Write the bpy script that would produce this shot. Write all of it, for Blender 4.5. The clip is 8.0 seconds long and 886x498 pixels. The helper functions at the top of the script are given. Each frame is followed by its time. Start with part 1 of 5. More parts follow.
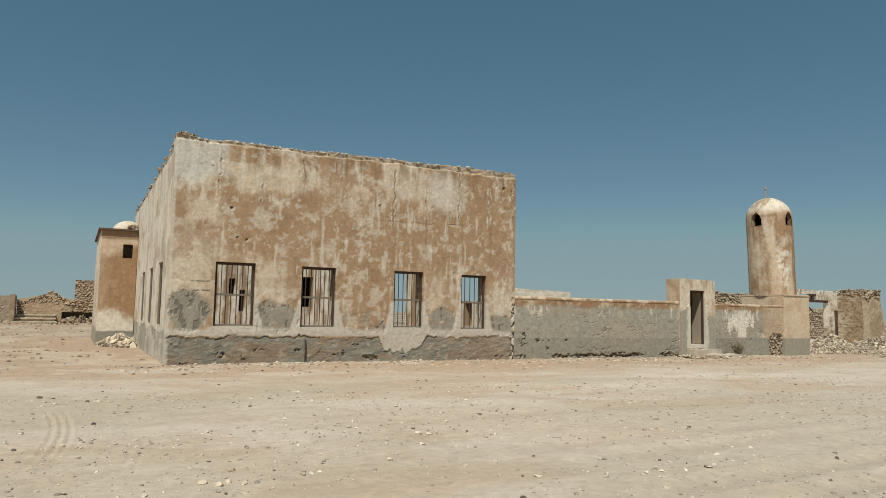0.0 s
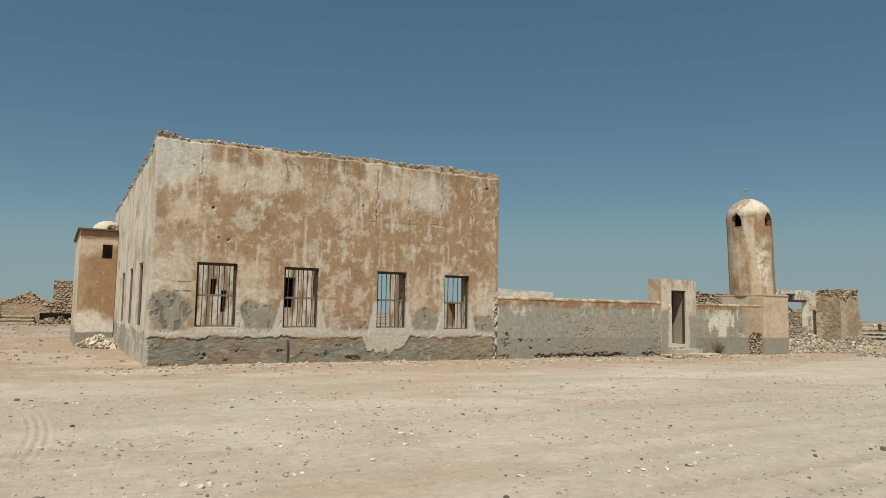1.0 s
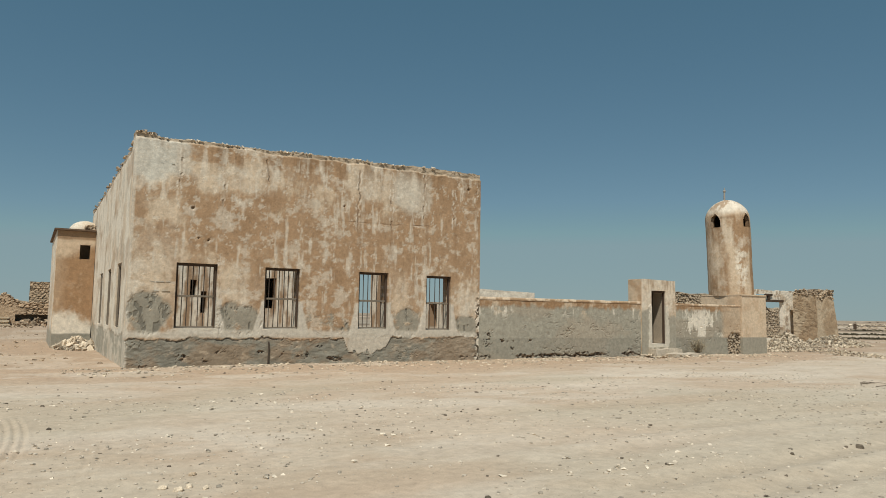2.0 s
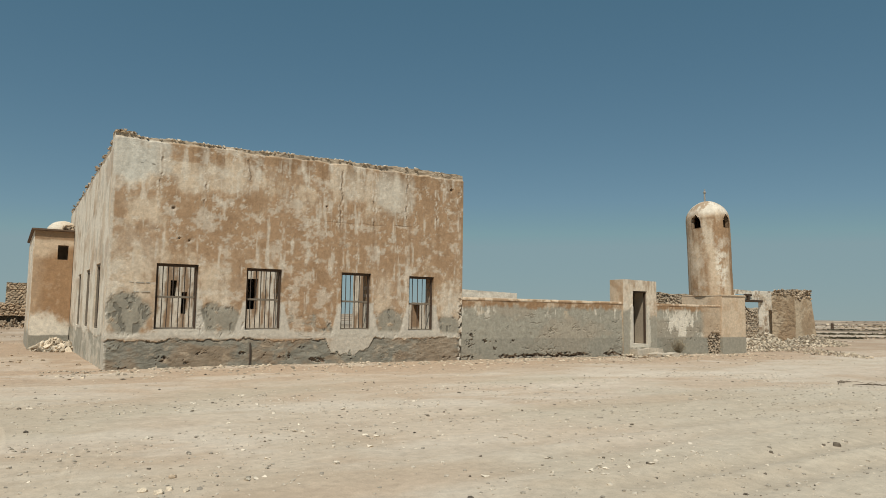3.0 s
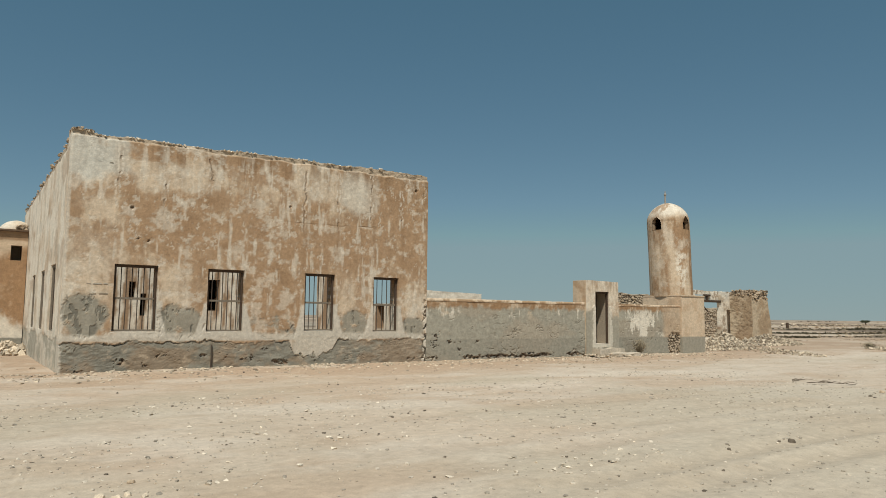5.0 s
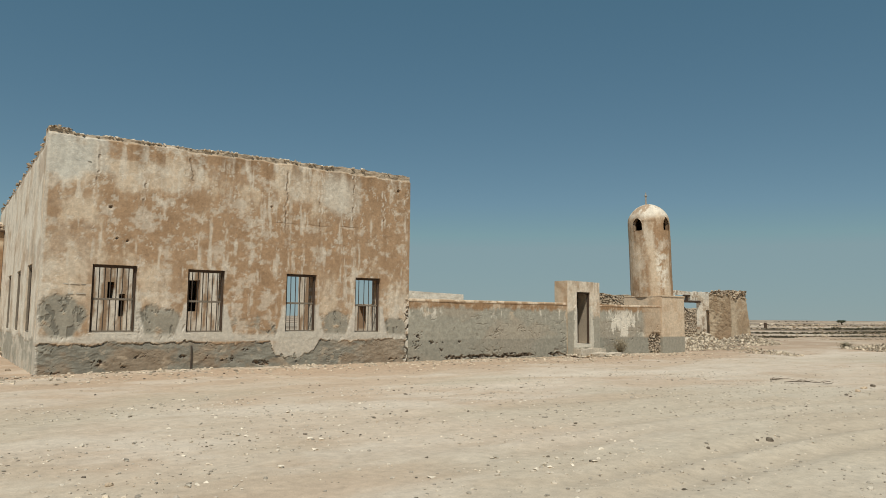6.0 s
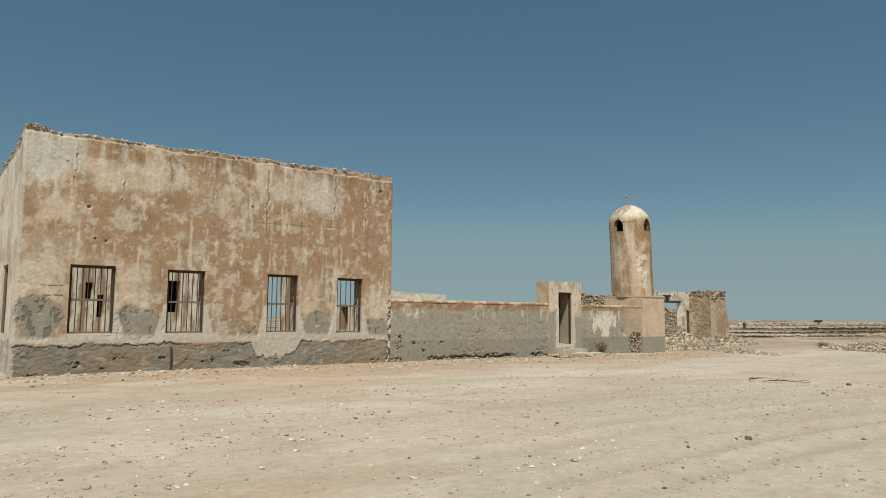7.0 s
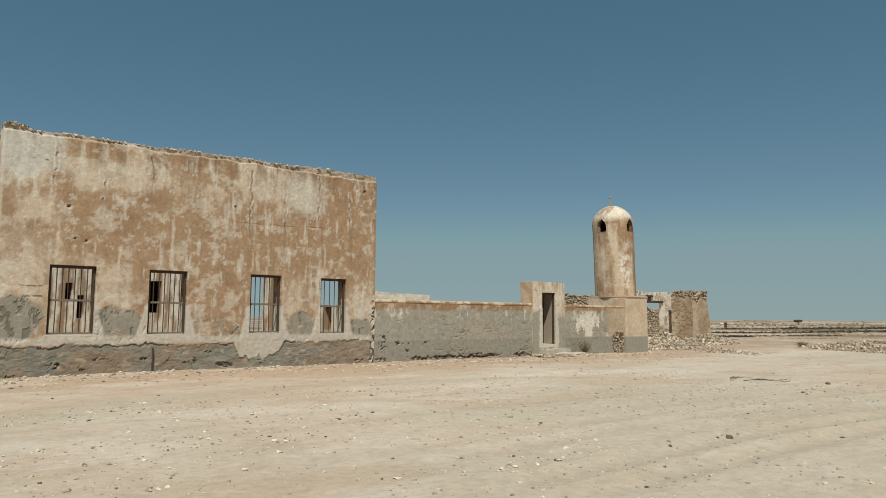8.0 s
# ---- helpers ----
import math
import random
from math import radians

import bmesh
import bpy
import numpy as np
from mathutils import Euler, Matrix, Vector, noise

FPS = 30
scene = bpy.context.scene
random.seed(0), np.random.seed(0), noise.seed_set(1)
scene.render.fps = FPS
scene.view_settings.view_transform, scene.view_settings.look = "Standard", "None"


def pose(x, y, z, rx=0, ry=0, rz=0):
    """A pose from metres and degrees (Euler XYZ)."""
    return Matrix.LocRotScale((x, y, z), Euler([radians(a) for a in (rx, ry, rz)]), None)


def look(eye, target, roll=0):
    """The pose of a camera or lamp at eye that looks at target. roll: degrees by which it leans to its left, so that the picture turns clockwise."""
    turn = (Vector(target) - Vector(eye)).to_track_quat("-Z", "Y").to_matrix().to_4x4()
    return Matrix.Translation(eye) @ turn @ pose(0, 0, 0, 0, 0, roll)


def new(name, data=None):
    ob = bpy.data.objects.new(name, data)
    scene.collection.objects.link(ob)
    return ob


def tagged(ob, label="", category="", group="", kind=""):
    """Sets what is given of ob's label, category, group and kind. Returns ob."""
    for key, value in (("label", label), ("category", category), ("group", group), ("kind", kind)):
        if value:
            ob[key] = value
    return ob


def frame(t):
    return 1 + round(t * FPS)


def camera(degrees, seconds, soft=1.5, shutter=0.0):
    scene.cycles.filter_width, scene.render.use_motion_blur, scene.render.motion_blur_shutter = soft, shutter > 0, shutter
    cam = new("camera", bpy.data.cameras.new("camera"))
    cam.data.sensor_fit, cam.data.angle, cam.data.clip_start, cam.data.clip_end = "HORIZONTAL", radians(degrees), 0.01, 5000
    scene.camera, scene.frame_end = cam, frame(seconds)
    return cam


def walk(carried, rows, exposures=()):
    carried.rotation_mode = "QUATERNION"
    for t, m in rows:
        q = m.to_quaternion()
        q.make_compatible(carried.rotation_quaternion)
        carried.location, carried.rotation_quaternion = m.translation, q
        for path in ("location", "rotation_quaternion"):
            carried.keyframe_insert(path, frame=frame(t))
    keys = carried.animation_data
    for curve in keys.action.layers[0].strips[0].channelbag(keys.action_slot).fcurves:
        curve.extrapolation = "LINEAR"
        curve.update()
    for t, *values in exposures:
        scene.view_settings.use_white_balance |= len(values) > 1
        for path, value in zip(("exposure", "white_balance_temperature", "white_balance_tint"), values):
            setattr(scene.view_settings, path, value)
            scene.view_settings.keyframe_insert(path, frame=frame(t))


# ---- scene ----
# ------------------------------------------------------------ camera: a slow pan from a tripod
LENS = 64.0
cam = camera(LENS, 8.0, 0.9)
EYE = (-2.096, -19.187, 1.463)
# seconds, turn to the left, tilt up, lean to the left (degrees)
PATH = [(0.0, -27.316, 5.123, 1.137), (0.5, -27.846, 5.142, 1.093), (1.0, -28.675, 5.172, 1.030), (1.5, -29.440, 5.209, 0.965),
        (3.0, -31.552, 5.305, 0.805), (3.5, -32.258, 5.337, 0.755), (4.0, -32.974, 5.358, 0.706), (4.5, -33.698, 5.385, 0.655),
        (6.0, -35.867, 5.464, 0.545), (6.5, -36.594, 5.488, 0.503), (7.0, -37.304, 5.509, 0.463), (7.5, -38.021, 5.530, 0.420), (8.0, -38.597, 5.540, 0.390)]


def aimed(turn, tilt, lean):
    a, b = radians(turn), radians(tilt)
    way = Vector((-math.sin(a) * math.cos(b), math.cos(a) * math.cos(b), math.sin(b)))
    return look(EYE, Vector(EYE) + way, lean)


walk(cam, [(t, aimed(*angles)) for t, *angles in PATH], [(0.0, 0.10, 6350, 7), (8.0, 0.10, 6350, 7)])

# ------------------------------------------------------------ sun and sky
SUN_UP, SUN_ROUND = 58.0, 222.0        # degrees above the horizon; degrees clockwise from +y
world = bpy.data.worlds.new("world")
scene.world = world
world.use_nodes = True
wn, wl = world.node_tree.nodes, world.node_tree.links
sky = wn.new("ShaderNodeTexSky")
sky.sky_type, sky.sun_disc = "NISHITA", False
sky.sun_elevation, sky.sun_rotation = radians(SUN_UP), radians(SUN_ROUND)
sky.air_density, sky.dust_density, sky.ozone_density = 1.0, 0.0, 1.8
sky.altitude = 1500
wn["Background"].inputs["Strength"].default_value = 0.062
cast = wn.new("ShaderNodeMix")          # the slight teal cast of the air over the whole sky
cast.data_type, cast.blend_type = "RGBA", "MULTIPLY"
cast.inputs["Factor"].default_value = 1.0
cast.inputs["B"].default_value = (1.64, 1.48, 1.24, 1)
wl.new(sky.outputs[0], cast.inputs["A"])
even = wn.new("ShaderNodeMix")          # haze put into the sky's colour: half of it is one flat blue
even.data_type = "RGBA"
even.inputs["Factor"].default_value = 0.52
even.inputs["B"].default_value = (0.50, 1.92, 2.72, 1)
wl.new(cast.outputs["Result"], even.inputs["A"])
haze = wn.new("ShaderNodeMix")          # a colour cap, painted as grey haze, keeps the horizon from glowing
haze.data_type, haze.blend_type = "RGBA", "DARKEN"
haze.inputs["Factor"].default_value = 0.85
haze.inputs["B"].default_value = (3.58, 4.93, 5.36, 1)
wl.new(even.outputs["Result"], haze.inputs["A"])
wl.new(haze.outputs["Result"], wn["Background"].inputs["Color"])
sun = new("sun", bpy.data.lights.new("sun", "SUN"))
sun.data.energy, sun.data.angle, sun.data.color = 3.9, radians(0.55), (1.0, 0.94, 0.84)
a, b = radians(SUN_ROUND), radians(SUN_UP)
toward = Vector((math.sin(a) * math.cos(b), math.cos(a) * math.cos(b), math.sin(b)))
sun.matrix_world = look(toward * 60, (0, 0, 0))

# ------------------------------------------------------------ fields of noise
rng = np.random.default_rng(7)
TABLE = rng.random((256, 256))


def lattice(x, y, seed):
    x, y = np.asarray(x, float) + seed * 37.31, np.asarray(y, float) + seed * 71.7
    i, j = np.floor(x).astype(int), np.floor(y).astype(int)
    u, v = x - i, y - j
    u, v = u * u * (3 - 2 * u), v * v * (3 - 2 * v)
    p = TABLE[i % 256, j % 256] * (1 - u) + TABLE[(i + 1) % 256, j % 256] * u
    q = TABLE[i % 256, (j + 1) % 256] * (1 - u) + TABLE[(i + 1) % 256, (j + 1) % 256] * u
    return p * (1 - v) + q * v


def fbm(x, y, seed=0, octaves=5, gain=0.55):
    total, size, weight = 0.0, 1.0, 0.0
    for n in range(octaves):
        total = total + size * lattice(np.asarray(x) * 2.03 ** n, np.asarray(y) * 2.03 ** n, seed + n * 3)
        weight += size
        size *= gain
    return total / weight


def smooth(lo, hi, x):
    t = np.clip((x - lo) / (hi - lo), 0, 1)
    return t * t * (3 - 2 * t)


def blob(u, z, cu, cz, ru, rz, seed=0, rag=0.5, soft=0.12, power=2.6):
    """A patch with a ragged outline: 1 inside, 0 outside."""
    d = 1 - ((np.abs(u - cu) / ru) ** power + (np.abs(z - cz) / rz) ** power) ** (1 / power)
    d = d + rag * 2 * (fbm(u * 2.6, z * 2.6, seed + 11, 5, 0.62) - 0.5)
    return smooth(-soft, soft, d)


def breaks(u, z, spots, seed):
    """Where a cement skin has burst open: ragged slits and chips gathered round the spots."""
    near = 0.0 * u
    for n, (cu, cz, ru, rz) in enumerate(spots):
        d = np.sqrt(((u - cu) / (ru * 1.5)) ** 2 + ((z - cz) / (rz * 1.5)) ** 2)
        near = np.maximum(near, 1 - smooth(0.35, 1.1, d))
    wu, wz = u + 0.12 * (fbm(u * 5, z * 5, seed + 1, 3) - 0.5), z + 0.1 * (fbm(u * 5, z * 5, seed + 2, 3) - 0.5) - 0.25 * u
    slit = 1 - np.abs(fbm(wu * 3.2, wz * 7.5, seed + 3, 4, 0.6) - 0.5) / 0.10
    chip = fbm(u * 7, z * 9, seed + 5, 5, 0.65)
    return np.clip(smooth(0.60, 0.76, 0.32 * near + 0.48 * slit) + smooth(1.10, 1.20, near * 0.55 + chip), 0, 1) * smooth(0.05, 0.3, near)


def mix(a, b, m):
    m = np.asarray(m)[..., None]
    return np.asarray(a) * (1 - m) + np.asarray(b) * m


def stony(u, z, size, seed=0):
    """A wall of rough stones: where stone is (1) and joint (0), and a number for each stone."""
    size = size * 1.15
    y = z / (size * 0.55) + 1.5 * (fbm(u * 0.9, z * 0.7, seed + 2, 4) - 0.5) + 0.5 * (fbm(u * 4, z * 4, seed + 8, 2) - 0.5)
    x = u / size + 0.5 * (np.floor(y) % 2) + 1.6 * (fbm(u * 1.1 + 5, z * 1.3, seed + 6, 4) - 0.5)
    i, j = np.floor(x).astype(int), np.floor(y).astype(int)
    first, second, which = np.full(x.shape, 9.0), np.full(x.shape, 9.0), np.zeros(x.shape)
    for di in (-1, 0, 1):
        for dj in (-1, 0, 1):
            p, q = (i + di + seed * 13) % 256, (j + dj + seed * 29) % 256
            d = np.hypot(x - i - di - 0.15 - 0.7 * TABLE[p, q], (y - j - dj - 0.15 - 0.7 * TABLE[q, p]) * 0.9)
            closer = d < first
            second = np.where(closer, first, np.minimum(second, d))
            which = np.where(closer, TABLE[(p * 7 + q * 3) % 256, (q * 5 + p) % 256], which)
            first = np.where(closer, d, first)
    return smooth(0.03, 0.24, second - first + 0.25 * (fbm(u * 9, z * 9, seed + 4, 3) - 0.5)), which


# ------------------------------------------------------------ materials
def material(name, base=None, rough=0.9, grain=18.0, grain_amount=0.22, bump=0.35, fleck=90.0, attribute=False, metal=0.0, stain=None, island=0.0):
    """A matt mineral or wooden surface: a base colour (or the mesh's own colour field), broken by two scales of noise, with relief."""
    mat = bpy.data.materials.new(name)
    mat.use_nodes = True
    n, l = mat.node_tree.nodes, mat.node_tree.links
    bsdf = n["Principled BSDF"]
    bsdf.inputs["Roughness"].default_value = rough
    bsdf.inputs["Metallic"].default_value = metal
    bsdf.inputs["Specular IOR Level"].default_value = 0.25
    geo = n.new("ShaderNodeNewGeometry")
    where = geo.outputs["Position"]
    if attribute:
        col = n.new("ShaderNodeAttribute")
        col.attribute_name = "tone"
        colour = col.outputs["Color"]
    else:
        rgb = n.new("ShaderNodeRGB")
        rgb.outputs[0].default_value = (*base, 1)
        colour = rgb.outputs[0]

    def noisy(scale, detail):
        t = n.new("ShaderNodeTexNoise")
        t.inputs["Scale"].default_value, t.inputs["Detail"].default_value, t.inputs["Roughness"].default_value = scale, detail, 0.65
        l.new(where, t.inputs["Vector"])
        return t.outputs["Fac"]

    big, fine, broad = noisy(grain, 6), noisy(fleck, 3), noisy(grain * 0.09, 5)
    if stain:
        ramp = n.new("ShaderNodeMapRange")
        ramp.inputs["From Min"].default_value, ramp.inputs["From Max"].default_value = 0.45, 0.62
        l.new(broad, ramp.inputs["Value"])
        m = n.new("ShaderNodeMix")
        m.data_type = "RGBA"
        l.new(ramp.outputs[0], m.inputs["Factor"])
        l.new(colour, m.inputs["A"])
        m.inputs["B"].default_value = (*stain, 1)
        colour = m.outputs["Result"]
    for source, amount in ((big, grain_amount), (fine, grain_amount * 0.7)):
        span = n.new("ShaderNodeMapRange")
        span.inputs["From Min"].default_value, span.inputs["From Max"].default_value = 0.25, 0.75
        span.inputs["To Min"].default_value, span.inputs["To Max"].default_value = 1 - amount, 1 + amount
        l.new(source, span.inputs["Value"])
        m = n.new("ShaderNodeVectorMath")
        m.operation = "SCALE"
        l.new(colour, m.inputs[0])
        l.new(span.outputs[0], m.inputs["Scale"])
        colour = m.outputs[0]
    if island:
        span = n.new("ShaderNodeMapRange")
        span.inputs["To Min"].default_value, span.inputs["To Max"].default_value = 1 - island, 1 + island
        l.new(geo.outputs["Random Per Island"], span.inputs["Value"])
        m = n.new("ShaderNodeVectorMath")
        m.operation = "SCALE"
        l.new(colour, m.inputs[0])
        l.new(span.outputs[0], m.inputs["Scale"])
        colour = m.outputs[0]
    l.new(colour, bsdf.inputs["Base Color"])
    add = n.new("ShaderNodeMath")
    add.operation = "MULTIPLY_ADD"
    l.new(fine, add.inputs[0])
    add.inputs[1].default_value = 0.35
    l.new(big, add.inputs[2])
    relief = n.new("ShaderNodeBump")
    relief.inputs["Strength"].default_value, relief.inputs["Distance"].default_value = bump, 0.02
    l.new(add.outputs[0], relief.inputs["Height"])
    l.new(relief.outputs[0], bsdf.inputs["Normal"])
    return mat


PLASTER = material("old_plaster", attribute=True, grain=10, grain_amount=0.19, bump=0.48, fleck=45)
INNER = material("inner_plaster", (0.46, 0.38, 0.29), grain=9, grain_amount=0.2, stain=(0.34, 0.26, 0.18))
STONE = material("coral_stone", (0.36, 0.275, 0.19), grain=22, grain_amount=0.3, bump=0.7, island=0.5)
PALE_STONE = material("pale_stone", (0.47, 0.39, 0.29), grain=25, grain_amount=0.3, bump=0.7, island=0.5)
# lighter than PALE_STONE: paints in the sunlit white of the hall's upper edge
TOP_STONE = material("lightest_stone", (0.60, 0.52, 0.41), grain=25, grain_amount=0.28, bump=0.6, island=0.35)
PEBBLE = material("gravel", (0.45, 0.39, 0.31), grain=30, grain_amount=0.2, bump=0.4, island=0.42)
DARK_ROCK = material("dark_rock", (0.13, 0.105, 0.078), grain=30, grain_amount=0.3, bump=0.6, island=0.3)
SAND = material("dusty_ground", attribute=True, grain=9, grain_amount=0.15, bump=0.7, fleck=60)
WOOD = material("weathered_dark_wood", (0.075, 0.05, 0.034), grain=30, grain_amount=0.35, bump=0.5)
GREY_WOOD = material("grey_wood", (0.20, 0.165, 0.125), grain=30, grain_amount=0.3, bump=0.5)
IRON = material("rusty_iron", (0.085, 0.065, 0.05), rough=0.7, grain=60, grain_amount=0.35, metal=0.3)
TWIG = material("dry_twig", (0.10, 0.075, 0.05), grain=60)
STRAW = material("dry_stem", (0.24, 0.19, 0.125), grain=60)
SHRUB = material("dry_shrub", (0.27, 0.225, 0.145), grain=60, island=0.4)
GREEN = material("dusty_leaves", (0.065, 0.07, 0.04), grain=40, island=0.4)

CREAM, BROWN = np.array((0.565, 0.445, 0.318)), np.array((0.335, 0.206, 0.111))
GREY, PALE = np.array((0.292, 0.27, 0.216)), np.array((0.68, 0.615, 0.51))
DUST = np.array((0.45, 0.36, 0.26))


# ------------------------------------------------------------ building helpers
def mesh_of(name, verts, faces, mat, tone=None, smooth_faces=False):
    me = bpy.data.meshes.new(name)
    me.from_pydata(np.asarray(verts, float).tolist(), [], faces if isinstance(faces, list) else faces.tolist())
    me.materials.append(mat)
    if tone is not None:
        layer = me.attributes.new("tone", "FLOAT_COLOR", "POINT")
        rgba = np.ones((len(verts), 4), np.float32)
        rgba[:, :3] = tone
        layer.data.foreach_set("color", rgba.ravel())
    if smooth_faces:
        me.polygons.foreach_set("use_smooth", [True] * len(me.polygons))
    me.update()
    return me


def part(name, me, parent=None, label="", kind="", m=None):
    ob = new(name, me)
    if parent is not None:
        ob.parent = parent
    if m is not None:
        ob.matrix_local = m
    return tagged(ob, label, kind=kind)


def thing(name, label, category, group="", kind="", m=None):
    ob = new(name)
    ob.empty_display_size = 0.3
    if m is not None:
        ob.matrix_local = m
    return tagged(ob, label, category, group, kind)


def from_bm(name, bm, mat, smooth_faces=False):
    me = bpy.data.meshes.new(name)
    bmesh.ops.recalc_face_normals(bm, faces=bm.faces)
    bm.to_mesh(me)
    bm.free()
    me.materials.append(mat)
    if smooth_faces:
        me.polygons.foreach_set("use_smooth", [True] * len(me.polygons))
    return me


def block_mesh(name, x0, x1, y0, y1, z0, z1, mat, bevel=0.02, wobble=0.0, cuts=0):
    """A box with rounded, slightly uneven edges."""
    bm = bmesh.new()
    bmesh.ops.create_cube(bm, size=1)
    for v in bm.verts:
        v.co = Vector((x0 + (v.co.x + 0.5) * (x1 - x0), y0 + (v.co.y + 0.5) * (y1 - y0), z0 + (v.co.z + 0.5) * (z1 - z0)))
    if cuts:
        bmesh.ops.subdivide_edges(bm, edges=bm.edges, cuts=cuts, use_grid_fill=True)
    if bevel and not cuts:
        bmesh.ops.bevel(bm, geom=bm.edges, offset=bevel, segments=2, affect="EDGES")
    if wobble:
        for v in bm.verts:
            v.co += wobble * noise.noise_vector(v.co * 2.3)
    return from_bm(name, bm, mat)


def rod_mesh(name, points, radius, mat, sides=8, end=None):
    """A rod along points, tapering to the radius end."""
    end = radius if end is None else end
    verts, faces = [], []
    pts = [Vector(p) for p in points]
    for i, p in enumerate(pts):
        way = (pts[min(i + 1, len(pts) - 1)] - pts[max(i - 1, 0)]).normalized()
        side = way.orthogonal().normalized()
        other = way.cross(side)
        r = radius + (end - radius) * i / (len(pts) - 1)
        for k in range(sides):
            t = 2 * math.pi * k / sides
            verts.append(p + r * (math.cos(t) * side + math.sin(t) * other))
    for i in range(len(pts) - 1):
        for k in range(sides):
            faces.append([i * sides + k, i * sides + (k + 1) % sides, (i + 1) * sides + (k + 1) % sides, (i + 1) * sides + k])
    faces += [list(range(sides))[::-1], [(len(pts) - 1) * sides + k for k in range(sides)]]
    return mesh_of(name, verts, faces, mat, smooth_faces=False)


def lines(lo, hi, step, marks=()):
    """Grid lines from lo to hi, about a step apart, that pass through the marks."""
    stops = sorted({lo, hi, *[m for m in marks if lo < m < hi]})
    out = []
    for p, q in zip(stops, stops[1:]):
        out.extend(np.linspace(p, q, max(1, round((q - p) / step)) + 1)[:-1])
    return np.array(out + [hi])


def wall_mesh(name, length, top, thick, openings, paint, cell=0.03, flat_above=None, mat=None):
    """A wall along u (x), its face at y = 0 and its back at y = thick. top(u): its height; openings: (u0, u1, z0, z1) that go through;
    paint(u, z) gives the face's colour and how far it stands proud."""
    mat = mat or PLASTER
    us = lines(0, length, cell, [e for o in openings for e in o[:2]])
    tall = float(np.max(top(us)))
    keep = max([o[3] for o in openings], default=0) + 0.1 if flat_above is None else flat_above
    zs = lines(0, tall, cell, [e for o in openings for e in o[2:]] + [keep])
    U, Z = np.meshgrid(us, zs, indexing="ij")
    lift = top(us)[:, None]
    Z = np.where(Z > keep, keep + (Z - keep) * (lift - keep) / (tall - keep), Z)
    tone, proud = paint(U, Z)
    nu, nz = U.shape
    cu, cz = (us[:-1] + us[1:]) / 2, (zs[:-1] + zs[1:]) / 2
    solid = np.ones((nu - 1, nz - 1), bool)
    for u0, u1, z0, z1 in openings:
        solid &= ~(((cu > u0) & (cu < u1))[:, None] & ((cz > z0) & (cz < z1))[None])
    proud = proud.copy()
    index = np.arange(nu * nz).reshape(nu, nz)
    verts = np.stack([U, -proud, Z], -1).reshape(-1, 3)
    i, j = np.nonzero(solid)
    faces = np.stack([index[i, j], index[i + 1, j], index[i + 1, j + 1], index[i, j + 1]], 1)
    # reveals, ends and top: every open edge of the face is drawn back to the wall's other side
    pad = np.zeros((nu + 1, nz + 1), bool)
    pad[1:-1, 1:-1] = solid
    rims = []
    for mask, first, second in ((solid & ~pad[:-2, 1:-1], (0, 1), (0, 0)), (solid & ~pad[2:, 1:-1], (1, 0), (1, 1)),
                                (solid & ~pad[1:-1, :-2], (0, 0), (1, 0)), (solid & ~pad[1:-1, 2:], (1, 1), (0, 1))):
        i, j = np.nonzero(mask)
        rims.append(np.stack([index[i + first[0], j + first[1]], index[i + second[0], j + second[1]]], 1))
    rims = np.concatenate(rims)
    used, place = np.unique(rims, return_inverse=True)
    place = place.reshape(rims.shape) + len(verts)
    behind = verts[used].copy()
    behind[:, 1] = thick
    sides = np.stack([rims[:, 1], rims[:, 0], place[:, 0], place[:, 1]], 1)
    all_verts = np.concatenate([verts, behind])
    tones = np.concatenate([tone.reshape(-1, 3), tone.reshape(-1, 3)[used]])
    # the back, in few large faces
    bu = lines(0, length, 1.2, [e for o in openings for e in o[:2]])
    bz = sorted({0.0, keep, tall, *[e for o in openings for e in o[2:]]})
    BU, BZ = np.meshgrid(bu, bz, indexing="ij")
    BZ = np.where(BZ > keep, keep + (BZ - keep) * (top(bu)[:, None] - keep) / (tall - keep), BZ)
    base = len(all_verts)
    bidx = base + np.arange(BU.size).reshape(BU.shape)
    rear = []
    for p in range(len(bu) - 1):
        for q in range(len(bz) - 1):
            mu, mz = (bu[p] + bu[p + 1]) / 2, (bz[q] + bz[q + 1]) / 2
            if not any(u0 < mu < u1 and z0 < mz < z1 for u0, u1, z0, z1 in openings):
                rear.append([bidx[p, q], bidx[p, q + 1], bidx[p + 1, q + 1], bidx[p + 1, q]])
    back = np.stack([BU, np.full(BU.shape, thick), BZ], -1).reshape(-1, 3)
    all_verts = np.concatenate([all_verts, back])
    tones = np.concatenate([tones, np.tile(CREAM * 0.85, (len(back), 1))])
    faces = np.concatenate([faces, sides, np.array(rear).reshape(-1, 4)])
    return mesh_of(name, all_verts, faces, mat, tones, False)


# stones: a few lumpy shapes, turned and scaled
def lumps(count, detail=1, rough=0.35):
    shapes = []
    for k in range(count):
        bm = bmesh.new()
        bmesh.ops.create_icosphere(bm, subdivisions=detail, radius=1)
        bm.verts.ensure_lookup_table()
        pts = np.array([v.co[:] for v in bm.verts])
        tri = np.array([[v.index for v in f.verts] for f in bm.faces])
        bm.free()
        pts = np.sign(pts) * np.abs(pts) ** 0.8
        pts = pts * (1 + rough * (rng.random((len(pts), 1)) - 0.5)) * rng.uniform(0.75, 1.2, 3)
        shapes.append((pts, tri))
    return shapes


